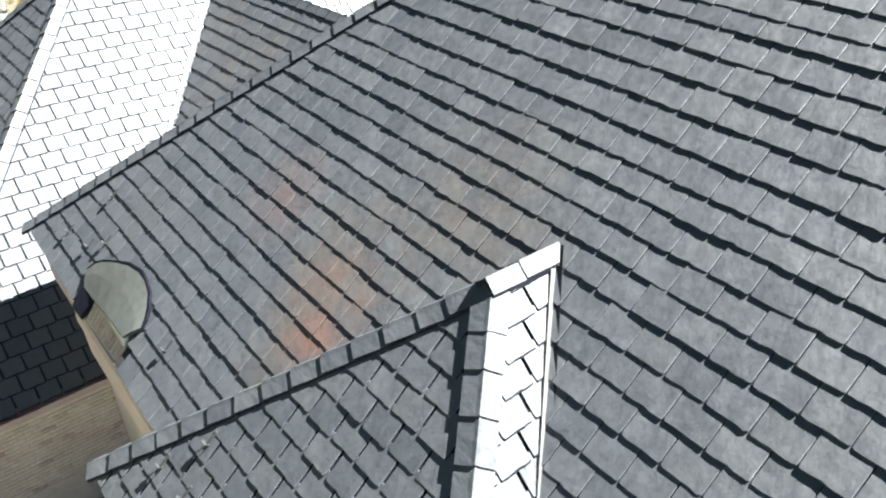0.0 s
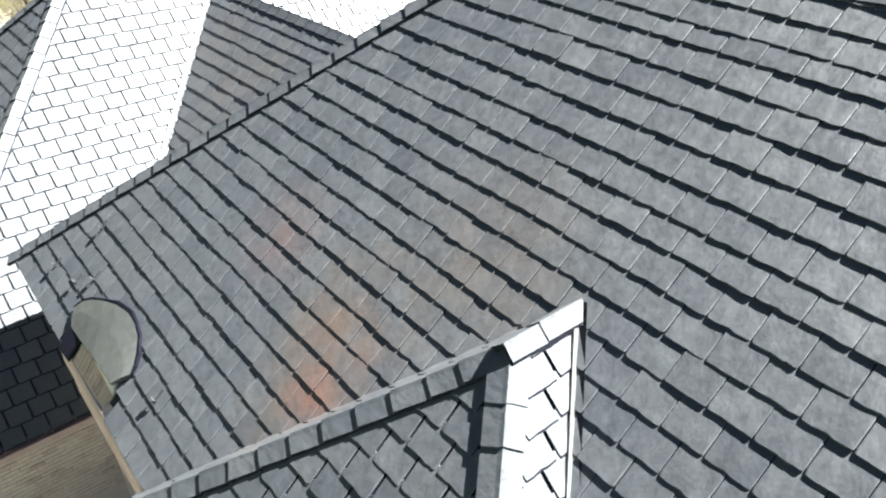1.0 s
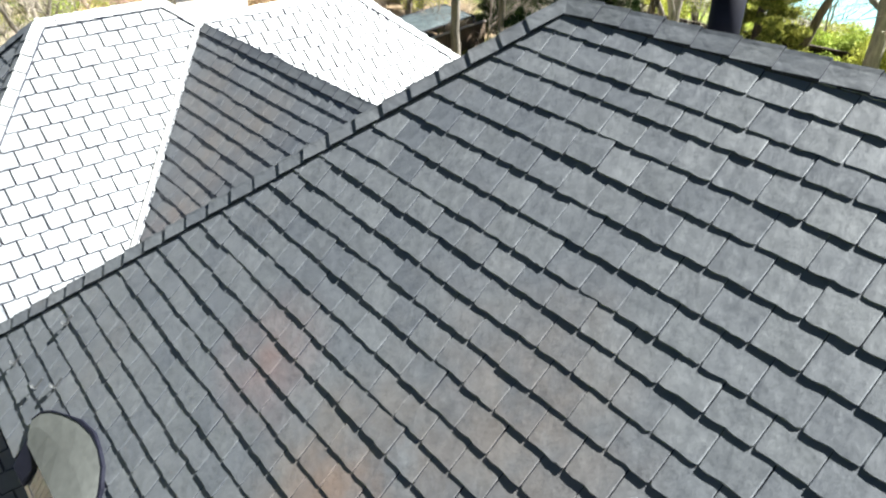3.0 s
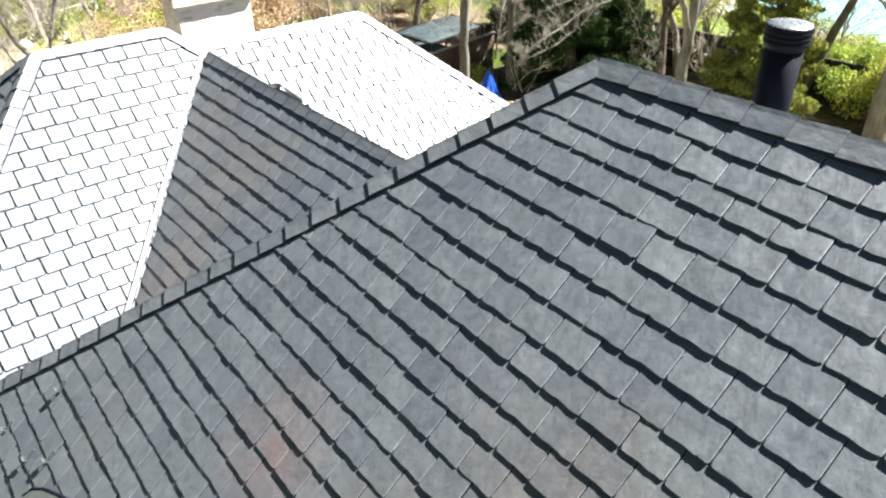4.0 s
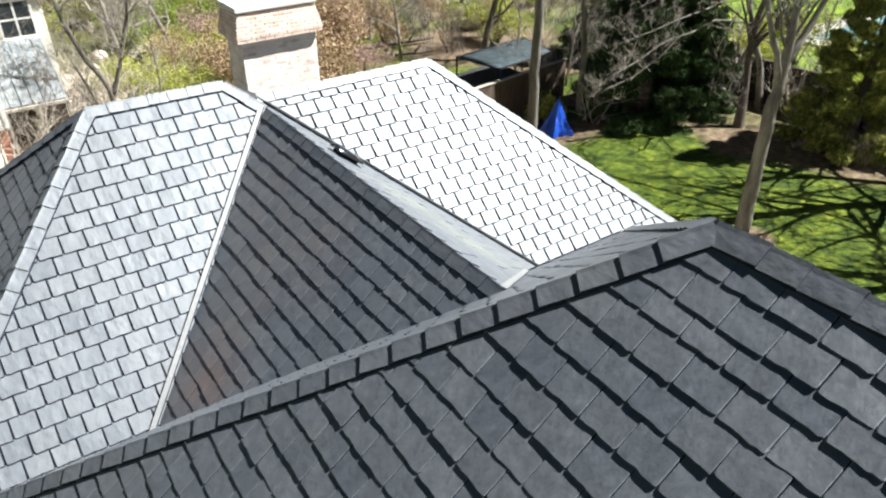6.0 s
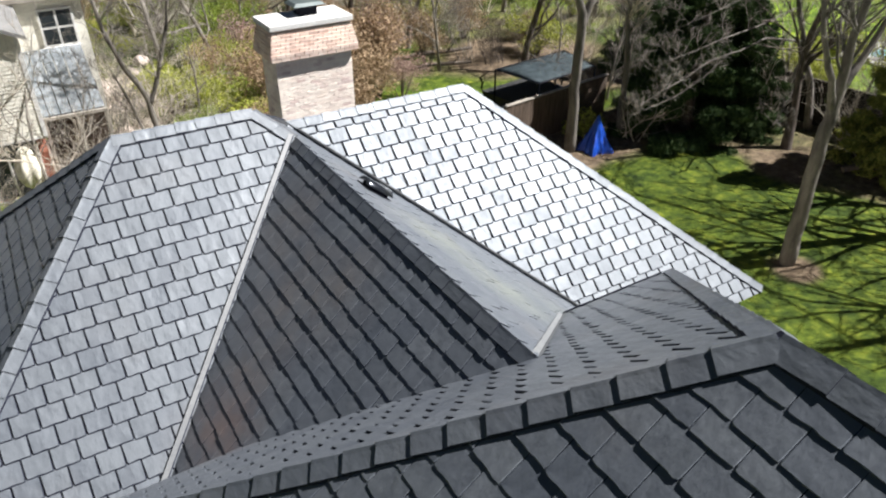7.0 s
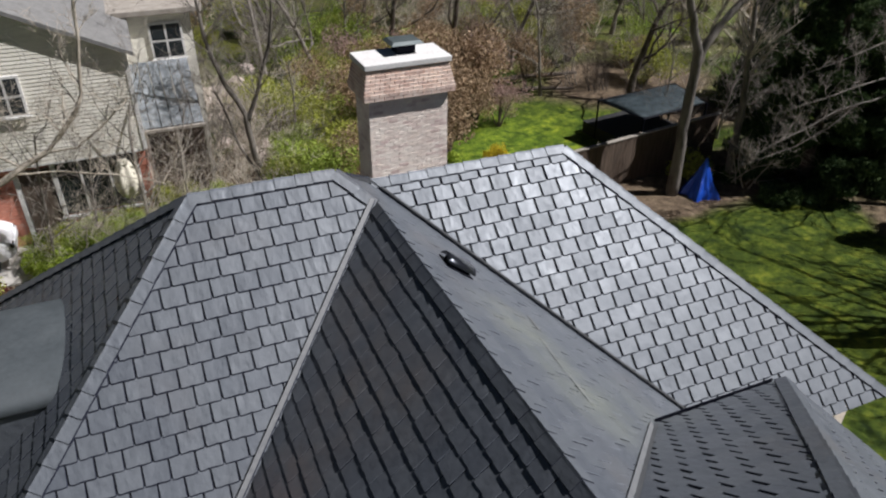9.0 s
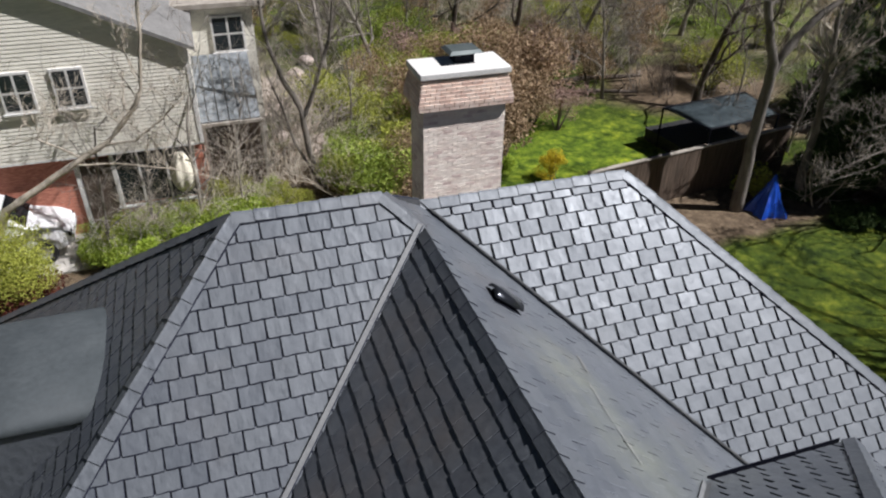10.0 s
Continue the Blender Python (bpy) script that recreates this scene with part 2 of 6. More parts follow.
def box_bm(x0, y0, z0, x1, y1, z1, bevel=0.0, bm=None, m=None):
    bm = bm or bmesh.new()
    r = bmesh.ops.create_cube(bm, size=1.0)
    vs = r["verts"]
    bmesh.ops.scale(bm, vec=(x1 - x0, y1 - y0, z1 - z0), verts=vs)
    bmesh.ops.translate(bm, vec=((x0 + x1) / 2, (y0 + y1) / 2, (z0 + z1) / 2), verts=vs)
    if bevel:
        es = {e for v in vs for e in v.link_edges}
        g = bmesh.ops.bevel(bm, geom=list(es), offset=bevel, segments=2, affect="EDGES", profile=0.5)
        vs = list({v for f in g["faces"] for v in f.verts} | {v for v in vs if v.is_valid})
    if m is not None:
        bmesh.ops.transform(bm, matrix=m, verts=vs)
    return bm


def tube_bm(points, radii, sides=12, cap=True, bm=None):
    """A tube through points, with a radius at each."""
    bm = bm or bmesh.new()
    rings = []
    pts = [Vector(p) for p in points]
    for i, p in enumerate(pts):
        d = (pts[min(i + 1, len(pts) - 1)] - pts[max(i - 1, 0)]).normalized()
        a = d.orthogonal().normalized()
        b = d.cross(a)
        rings.append([bm.verts.new(p + (a * math.cos(k) + b * math.sin(k)) * radii[i]) for k in [2 * math.pi * j / sides for j in range(sides)]])
    for r0, r1 in zip(rings, rings[1:]):
        for j in range(sides):
            bm.faces.new((r0[j], r0[(j + 1) % sides], r1[(j + 1) % sides], r1[j]))
    if cap:
        bm.faces.new(rings[0][::-1])
        bm.faces.new(rings[-1])
    return bm


def lathe_bm(profile, centre, sides=28, bm=None):
    """A turned shape about the vertical: profile of (radius, z)."""
    bm = bm or bmesh.new()
    c = Vector(centre)
    rings = [[bm.verts.new(c + Vector((r * math.cos(2 * math.pi * j / sides), r * math.sin(2 * math.pi * j / sides), z))) for j in range(sides)] for r, z in profile]
    for r0, r1 in zip(rings, rings[1:]):
        for j in range(sides):
            bm.faces.new((r0[j], r0[(j + 1) % sides], r1[(j + 1) % sides], r1[j]))
    bm.faces.new(rings[0][::-1])
    bm.faces.new(rings[-1])
    return bm


# ---- ground ----


def soft(a, b, x):
    t = min(1, max(0, (x - a) / (b - a)))
    return t * t * (3 - 2 * t)


def litter(x, y):
    """How much leaf litter and bare earth lies on the lawn, 0 to 1."""
    n = noise.noise(Vector((x * 0.22, y * 0.22, 3))) * 0.5 + noise.noise(Vector((x * 0.7, y * 0.7, 8))) * 0.35
    strip = soft(20.2, 22.2, y + 1.2 * n) * soft(14, 16.5, x) * (1 - soft(24.6, 25.6, y)) * (1 - soft(28, 31, x))
    east = soft(25.2, 27.5, x + 0.25 * (y - 14) + 2.2 * n) * (1 - soft(30.5, 32.5, x)) * (1 - soft(24, 27, y))
    woods = soft(31, 34, y + 3 * n) * (1 - soft(24, 30, x) * (1 - soft(30, 36, y)))
    west = (1 - soft(9, 12, x)) * soft(20, 23, y) * (1 - soft(31, 35, y)) * 0.75
    bare = max(0, 1 - math.hypot((x - 25.5) / 6.5, (y - 33.5) / 5)) * 1.6
    bare = max(bare, 1.7 * max(0, 1 - math.hypot((x - 25.8) / 3.4, (y - 29.2) / 3.2)))
    foot = max(0, 1 - math.hypot(x - 20.2, y - 13.3) / 1.1)
    return min(1, max(0, max(strip * 0.9, east * 0.65, woods * 0.42, west, bare, foot * 1.6) + 0.45 * n))


def build_ground():
    xs = sorted({*[-400, -200, -100, -60], *[-30 + 0.5 * i for i in range(161)], *[54, 62, 80, 120, 200, 400]})
    ys = sorted({*[-400, -200, -100, -50, -20], *[0 + 0.5 * i for i in range(121)], *[64, 70, 80, 120, 200, 400]})
    verts, faces, tint, fresh = [], [], [], []
    for y in ys:
        for x in xs:
            bump = 0.05 * noise.noise(Vector((x * 0.4, y * 0.4, 0)))
            verts.append((x, y, bump - 0.03))
            tint.append(litter(x, y))
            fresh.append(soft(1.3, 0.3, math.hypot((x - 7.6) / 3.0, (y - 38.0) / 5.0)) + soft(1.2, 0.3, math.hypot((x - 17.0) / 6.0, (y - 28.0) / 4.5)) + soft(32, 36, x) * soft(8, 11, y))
    n = len(xs)
    for j in range(len(ys) - 1):
        for i in range(n - 1):
            faces.append((j * n + i, j * n + i + 1, (j + 1) * n + i + 1, (j + 1) * n + i))
    m, nt, b = node_mat("lawn_and_litter")
    at = nt.nodes.new("ShaderNodeAttribute")
    at.attribute_name = "litter"
    w = place(nt)
    fine, mid, big = grain(nt, w, 26, 4, 0.7), grain(nt, w, 3.2, 6, 0.7), grain(nt, w, 0.5, 3)
    grass = ramp(nt, mid, [(0.3, (0.018, 0.036, 0.004)), (0.5, (0.066, 0.100, 0.009)), (0.76, (0.17, 0.195, 0.024))])
    grass = mixed(nt, "MULTIPLY", 0.8, grass, ramp(nt, big, [(0.3, (0.5, 0.62, 0.6)), (0.5, (1.0, 1.0, 1.0)), (0.7, (1.55, 1.42, 1.25))]))
    # blotches in the grass colour that stand in for deeper dappled shade
    grass = mixed(nt, "MULTIPLY", 0.85, grass, ramp(nt, grain(nt, w, 1.4, 5, 0.65), [(0.36, (0.3, 0.38, 0.3)), (0.5, (0.8, 0.82, 0.8)), (0.64, (1.5, 1.36, 1.2))]))
    # three areas of the grass are made lighter and yellower
    lighten = nt.nodes.new("ShaderNodeAttribute")
    lighten.attribute_name = "fresh"
    grass = mixed(nt, "MIX", lighten.outputs["Fac"], grass, mixed(nt, "MULTIPLY", 1.0, grass, (1.75, 1.8, 1.4)))
    earth = ramp(nt, mid, [(0.3, (0.06, 0.043, 0.028)), (0.55, (0.155, 0.113, 0.073)), (0.75, (0.30, 0.235, 0.155))])
    edge = nt.nodes.new("ShaderNodeMath")
    edge.operation = "MULTIPLY_ADD"
    nt.links.new(fine, edge.inputs[0])
    edge.inputs[1].default_value = 0.5
    nt.links.new(at.outputs["Fac"], edge.inputs[2])
    c = mixed(nt, "MIX", ramp(nt, edge.outputs[0], [(0.55, (0, 0, 0)), (0.95, (1, 1, 1))]), grass, earth)
    c = mixed(nt, "MULTIPLY", 0.7, c, ramp(nt, fine, [(0.25, (0.45,) * 3), (0.75, (1.5,) * 3)]))
    nt.links.new(c, b.inputs["Base Color"])
    b.inputs["Roughness"].default_value = 0.9
    b.inputs["Specular IOR Level"].default_value = 0.2
    bumped(nt, b, fine, 0.9, 0.05)
    me = mesh_of("ground", verts, faces, m, True)
    a = me.attributes.new("litter", "FLOAT", "POINT")
    a.data.foreach_set("value", tint)
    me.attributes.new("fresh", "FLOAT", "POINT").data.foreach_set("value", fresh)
    tagged(put("ground", me), "spring lawn with bare earth and dry leaf litter", "ground", kind="structure")


build_ground()

# ---- roofs ----
COURSE, WIDTH, BUTT = 0.247, 0.302, 0.028
rng = random.Random(4)


class Slope:
    """A roof plane: the way it falls, its pitch in degrees, and its distance along the normal from the origin."""

    def __init__(self, fall, pitch, d):
        a = radians(pitch)
        f = Vector((*fall, 0))
        self.n = Vector((f.x * math.sin(a), f.y * math.sin(a), math.cos(a)))
        self.v = Vector((-f.x * math.cos(a), -f.y * math.cos(a), math.sin(a)))
        self.u = self.v.cross(self.n)
        self.d = d

    def z(self, x, y):
        return (self.d - self.n.x * x - self.n.y * y) / self.n.z

    def on(self, x, y, up=0.0):
        return Vector((x, y, self.z(x, y))) + self.n * up

    def frame_at(self, x, y):
        o = self.on(x, y)
        return Matrix(((self.u.x, self.v.x, self.n.x, o.x), (self.u.y, self.v.y, self.n.y, o.y), (self.u.z, self.v.z, self.n.z, o.z), (0, 0, 0, 1)))


def clip(poly, hull):
    """The part of a convex outline that lies inside a convex hull (both turn left)."""
    for a, b in zip(hull, hull[1:] + hull[:1]):
        ex, ey = b[0] - a[0], b[1] - a[1]
        side = [ex * (p[1] - a[1]) - ey * (p[0] - a[0]) for p in poly]
        out = []
        for i, p in enumerate(poly):
            q, s, t = poly[(i + 1) % len(poly)], side[i], side[(i + 1) % len(poly)]
            if s >= 0:
                out.append(p)
            if s * t < 0:
                k = s / (s - t)
                out.append((p[0] + (q[0] - p[0]) * k, p[1] + (q[1] - p[1]) * k))
        poly = out
        if len(poly) < 3:
            return []
    return poly


def area(poly):
    return 0.5 * sum(p[0] * q[1] - q[0] * p[1] for p, q in zip(poly, poly[1:] + poly[:1]))


def slate_outline(w, r):
    """A slate's outline, with a rough lower edge and slightly nibbled corners."""
    h = COURSE * 1.13
    g = 0.0105
    c0, c1 = r.uniform(0.006, 0.022), r.uniform(0.006, 0.022)
    low = [(g + c0 * 0.7, 0.003 * r.random()), (g + c0 * 0.2, c0 * 0.5)][::-1]
    low += [(w * k + r.uniform(-0.02, 0.02), r.uniform(-0.005, 0.004)) for k in (0.24, 0.45, 0.66, 0.82)]
    low += [(w - g - c1 * 0.7, 0.003 * r.random()), (w - g - c1 * 0.2, c1 * 0.5)]
    return [(g, c0 + 0.012)] + low + [(w - g, c1 + 0.012), (w - g, h), (g, h)]


def slate_geometry(poly, v0, dressed=False):
    """Top, butt and sides of a slate that thins out up the slope from the course line v0; dressed: its lower edge is broadly bevelled."""
    def top(v):
        return max(0.012, BUTT - (BUTT - 0.014) * max(0, v - v0) / (COURSE * 1.13))
    n = len(poly)
    cu, cv = sum(p[0] for p in poly) / n, sum(p[1] for p in poly) / n
    inner = []
    for u, v in poly:
        far = max(0.02, math.hypot(u - cu, v - cv))
        k = min(0.4, (0.008 if dressed else rng.uniform(0.002, 0.009)) / far)
        inner.append((u + (cu - u) * k, v + (cv - v) * k + (0.012 if dressed and v < v0 + 0.05 else 0)))
    verts = [(u, v, top(v)) for u, v in inner] + [(u, v, top(v) - (0.010 if dressed else 0.003)) for u, v in poly] + [(u, v, -0.006) for u, v in poly]
    faces = [tuple(range(n))] + [(i, n + i, n + (i + 1) % n, (i + 1) % n) for i in range(n)]
    return verts, faces + [(n + i, 2 * n + i, 2 * n + (i + 1) % n, n + (i + 1) % n) for i in range(n)]


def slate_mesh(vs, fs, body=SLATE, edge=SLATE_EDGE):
    """Slates from their faces; the narrow chipped rims take the paler material, dressed ones the dark butt colour."""
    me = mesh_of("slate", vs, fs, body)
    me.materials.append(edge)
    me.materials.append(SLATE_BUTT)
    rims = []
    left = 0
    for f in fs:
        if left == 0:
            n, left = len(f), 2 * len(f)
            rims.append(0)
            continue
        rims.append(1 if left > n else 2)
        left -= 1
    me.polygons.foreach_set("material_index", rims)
    return me


PLAIN, DRESSED = [], []
for k in range(14):
    outline = slate_outline(WIDTH, rng)
    # dressed rims take the dark butt colour, drawing the shade line under each course
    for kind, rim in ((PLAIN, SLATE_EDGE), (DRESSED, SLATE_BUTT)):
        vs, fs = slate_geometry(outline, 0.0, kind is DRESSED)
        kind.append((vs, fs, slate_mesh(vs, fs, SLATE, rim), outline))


def roof(name, slope, pieces, near, label, skip=None, singles=300, course=COURSE, shift=-0.03, joint=None, above=(), lines=None, turn=0.0, wide=WIDTH, fill=1.0, deck=None, thick=1.0, origin=None, dressed=False, stop=0.0):
    """A roof plane with its deck and slates. pieces: convex outlines in plan; near: the plan point round which slates are parts of their own."""
    variants = DRESSED if dressed else PLAIN
    flat = [p for q in pieces for p in q]
    low = min(slope.on(*p).z for p in flat)
    fx = min(flat, key=lambda p: slope.on(*p).z)
    m = slope.frame_at(*(origin or fx)) @ pose(0, 0, 0, 0, 0, turn)
    kw = wide / WIDTH * fill
    inv = m.inverted()
    hulls = []
    verts, faces = [], []
    for q in pieces:
        h = [tuple((inv @ slope.on(*p)).xy) for p in q]
        if area(h) < 0:
            h.reverse()
        hulls.append(h)
    for q in deck or pieces:
        h = [tuple((inv @ slope.on(*p)).xy) for p in q]
        if area(h) < 0:
            h.reverse()
        k, n = len(verts), len(h)
        verts += [(u, v, -0.004) for u, v in h] + [(u, v, -0.09) for u, v in h]
        faces += [tuple(range(k, k + n)), tuple(range(k + 2 * n - 1, k + n - 1, -1))]
        faces += [(k + i, k + n + i, k + n + (i + 1) % n, k + (i + 1) % n) for i in range(n)]
    ob = tagged(put(name, mesh_of(name, verts, faces, DECK), None, m), label, "roof", kind="structure")
    us, vs = [p[0] for h in hulls for p in h], [p[1] for h in hulls for p in h]
    r = random.Random(name)
    made = []
    # joint: a course, and where along it one of its joints lies
    c_at, u_at = (0, min(us)) if joint is None else (joint[0], (inv @ slope.on(*joint[1])).x)
    # above: heights up the slope from which the courses have another gauge
    lines = [min(vs) + shift] if lines is None else list(lines)
    while lines[-1] < max(vs):
        lines.append(lines[-1] + next((g for a, g in reversed(above) if lines[-1] > min(vs) + a - 0.01), course))
    for c, v0 in enumerate(v for v in lines if not stop or v < max(vs) - stop):
        u = u_at + wide * 0.5 * ((c - c_at) % 2) + r.uniform(-0.012, 0.012)
        u -= wide * math.ceil((u - min(us)) / wide + 1)
        while u < max(us):
            k = r.randrange(len(variants))
            jut = r.uniform(-0.007, 0.007)
            for h in hulls:
                outline = [(p[0] * kw + u - (fill - 1) * wide / 2, p[1] + v0 + jut) for p in variants[k][3]]
                got = clip(outline, [(a, b - 0.09) if b < min(vs) + 0.02 else (a, b) for a, b in h])
                if len(got) < 3 or area(got) < 0.0025:
                    continue
                whole = abs(area(got) - area(outline)) < 1e-5
                mid = m @ Vector((u + WIDTH / 2, v0 + COURSE / 2, 0))
                if skip and skip(mid.x, mid.y):
                    continue
                made.append((math.hypot(mid.x - near[0], mid.y - near[1]), u - (fill - 1) * wide / 2, v0 + jut, k, whole, got))
            u += wide
    made.sort(key=lambda s: s[0])
    rest_v, rest_f = [], []
    for i, (dist, u, v0, k, whole, got) in enumerate(made):
        lift = Matrix.Translation((u, v0, r.uniform(0, 0.004))) @ pose(0, 0, 0, r.uniform(-0.9, 0.5), r.uniform(-0.75, 0.75), r.uniform(-0.5, 0.5)) @ Matrix.Diagonal((kw, 1, thick, 1))
        if whole and i < singles:
            put("slate", variants[k][2], ob, lift)
            continue
        if whole:
            vv, ff = [lift @ Vector(p) for p in variants[k][0]], variants[k][1]
        else:
            vv, ff = slate_geometry(got, v0, dressed)
            vv = [(p[0], p[1], p[2] * thick) for p in vv]
            if i < singles:
                put("slate", slate_mesh(vv, ff, SLATE, SLATE_BUTT if dressed else SLATE_EDGE), ob)
                continue
        b = len(rest_v)
        rest_v += [tuple(p) for p in vv]
        rest_f += [tuple(b + i for i in f) for f in ff]
    if rest_f:
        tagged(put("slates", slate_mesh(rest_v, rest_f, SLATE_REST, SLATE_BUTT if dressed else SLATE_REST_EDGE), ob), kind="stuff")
    return ob


def caps(parent, low, high, s1, s2, name="ridge_cap", half=0.155, step=0.30, lift=0.055):
    """Folded cap slates that overlap up a hip or along a ridge, between two slopes."""
    low, high = Vector(low), Vector(high)
    d = (high - low).normalized()
    sides = []
    for s in (s1, s2):
        a = s.n.cross(d).normalized()
        other = s2 if s is s1 else s1
        if a.dot(other.n) > 0:
            a = -a
        sides.append(a)
    up = (s1.n + s2.n).normalized()
    inv = parent.matrix_basis.inverted()
    n = int((high - low).length / step + 0.5)
    step = (high - low).length / n
    r = random.Random(name + str(round(low.x * 100)))
    shapes = []
    for k in range(4):
        verts, faces = [], []
        for high_up, along in ((lift, -0.012), (lift - 0.018, step * 1.12)):
            for side, w in ((sides[0], half), (sides[0], 0.03), (None, 0), (sides[1], 0.03), (sides[1], half)):
                j = r.uniform(-0.006, 0.006) if along < 0 else 0
                p = d * (along + j) + up * high_up + (side * (w + r.uniform(-0.004, 0.004)) if side else up * 0.004)
                verts.append(p)
        verts += [p - up * (lift - 0.017) for p in verts]
        faces = [(i, i + 1, i + 6, i + 5) for i in range(4)] + [(i + 11, i + 10, i + 15, i + 16) for i in range(4)]
        faces += [(i + 1, i, i + 10, i + 11) for i in range(4)] + [(i + 5, i + 6, i + 16, i + 15) for i in range(4)]
        faces += [(0, 5, 15, 10), (9, 4, 14, 19)]
        bm = bmesh.new()
        bv = [bm.verts.new(v) for v in verts]
        for f in faces:
            bm.faces.new([bv[i] for i in f])
        bmesh.ops.recalc_face_normals(bm, faces=bm.faces)
        me = bpy.data.meshes.new(name)
        bm.to_mesh(me)
        bm.free()
        me.materials.append(SLATE)
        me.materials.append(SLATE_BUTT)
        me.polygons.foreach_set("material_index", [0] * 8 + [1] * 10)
        shapes.append(me)
    for i in range(n):
        put(name, shapes[r.randrange(4)], parent, inv @ Matrix.Translation(low + d * (step * i - (0.045 if i == n - 1 else 0)) + up * r.uniform(0, 0.005)))


def valley(parent, low, high, s1, s2, half=0.08, dark=0.0):
    """A strip of folded sheet metal in a valley between two slopes; dark: width of a half coloured as shadow."""
    low, high = Vector(low), Vector(high)
    d = (high - low).normalized()
    inv = parent.matrix_basis.inverted()
    verts = []
    for e in (low, high):
        for s, o in ((s1, s2), (None, None), (s2, s1)):
            if s is None:
                verts.append(inv @ (e + Vector((0, 0, 0.045))))
                continue
            a = s.n.cross(d).normalized()
            if a.dot(o.n) < 0:
                a = -a
            verts.append(inv @ (e + a * (dark if dark and s is s2 else half) + s.n * 0.048))
    verts += [v - Vector((0, 0, 0.02)) for v in verts]
    faces = [(0, 1, 4, 3), (1, 2, 5, 4), (7, 6, 9, 10), (8, 7, 10, 11), (0, 3, 9, 6), (5, 2, 8, 11), (1, 0, 6, 7), (2, 1, 7, 8), (3, 4, 10, 9), (4, 5, 11, 10)]
    me = mesh_of("valley_flashing", verts, faces, FLASH)
    # the second half is painted near-black for the shadow beside the pale strip
    if dark:
        me.materials.append(SLATE_BUTT)
        me.polygons[1].material_index = 1
    put("valley_flashing", me, parent, None, "pale metal valley flashing")


S1 = Slope((0, -1), 45.5, -4.724)
S2 = Slope((-1, 0), 42.8, 1.134)
S3 = Slope((1, 0), 39.8, 9.319)
S4 = Slope((0, -1), 45.7, -5.555)
S5 = Slope((-1, 0), 41.1, 3.063)
S6 = Slope((0, 1), 41.0, 10.449)
S7 = Slope((-1, 0), 43.4, 2.989)
AL, AR, YP, YE = (3.60, 14.0), (5.57, 14.0), (6.02, 13.62), (6.02, 7.74)
BL, BR = (6.24, 14.55), (9.65, 14.55)
APEX, H5L, H6L = (5.73, 5.5), (1.07, 10.17), (10.8, 10.17)
FAR_Y = -5.0


def through_points(a, b, c, fall):
    """The slope through three points of the plan with heights."""
    n = (Vector(b) - Vector(a)).cross(Vector(c) - Vector(a)).normalized()
    n = n if n.z > 0 else -n
    return Slope(fall, math.degrees(math.acos(n.z)), n.dot(Vector(a)))


zA, zB, zP, zE = S1.z(*AL), S4.z(*BL), S5.z(*APEX), 5.0
S9 = through_points((*APEX, zP), (*H6L, zE), (H6L[0], FAR_Y, zE), (1, 0))
S10 = through_points((*BR, zB), (14.33, 10.73, 3.03), (14.33, 18.4, 3.03), (1, 0))
S11 = through_points((*AL, zA), (*AR, zA), (5, 19.5, 2.8), (0, 1))
S12 = through_points((*BL, zB), (*BR, zB), (9, 18.4, 3.03), (0, 1))


def in_tri(p, a, b, c):
    s = [(q[0] - o[0]) * (p[1] - o[1]) - (q[1] - o[1]) * (p[0] - o[0]) for o, q in ((a, b), (b, c), (c, a))]
    return min(s) > 0 or max(s) < 0


# the small hipped cross roof that juts from the near slope
DT, DP, DZ = (3.60, 2.93), (2.93, 2.93), 7.19
D_END = Slope((-1, 0), 42.0, 0.0)
D_END.d = D_END.n.dot(Vector((*DP, DZ)))
D_SUN = Slope((0, -1), 45.3, 0.0)
D_SUN.d = D_SUN.n.dot(Vector((*DP, DZ)))
D_BACK = Slope((0, 1), 42.0, 0.0)
D_BACK.d = D_BACK.n.dot(Vector((*DP, DZ)))
REACH, REACH_SUN = 2.5, 2.227

roof_1 = roof("roof_1", S1, [[AL, AR, YP, (1.36, 9.38), (-1.39, 9.38)]], (3.5, 12.2), "sunlit grey slate roof slope with pale glare",
              course=0.252, shift=0.173 - 0.252, joint=(25, (4.22, 13.0)), fill=1.025, thick=1.15, dressed=True)
roof_2 = roof("roof_2", S2, [[YP, YE, (2.22, 10.17)]], (5.2, 11.5), "shaded dark grey slate roof slope with brown stains",
              course=0.24, above=((3.09, 0.26), (4.13, 0.243)), fill=1.05, thick=1.05)
roof_3 = roof("roof_3", S3, [[YP, YE, (11.06, 9.9), (11.06, 10.6), BL], [AR, YP, BL]], (7.5, 11.5), "grey slate roof slope seen almost edge-on", thick=0.75, fill=1.05)
roof_4 = roof("roof_4", S4, [[BL, BR, (14.33, 10.73), (10.93, 10.73)]], (9.5, 13.3), "sunlit pale grey slate roof slope",
              course=0.256, shift=0.093 - 0.256, joint=(21, (8.98, 13.5)), wide=0.328, fill=0.975, thick=1.25, dressed=True, stop=0.19)
# the courses of the tall slope are not quite even, and run a little askew
EAST_COURSES = [0.088, 0.36, 0.595, 0.83, 1.08, 1.322, 1.568, 1.81, 2.05, 2.275] + [0.165 + v for v in (2.35, 2.6, 2.83, 3.06, 3.305, 3.55, 3.785, 4.03, 4.25, 4.5, 4.76, 5.01, 5.25, 5.487, 5.66, 5.88, 6.1, 6.3)]


def near_eave(y):
    """The plan line of the near slope's eave, parallel to its courses."""
    return 1.03 + 0.021 * (y - 5.48)


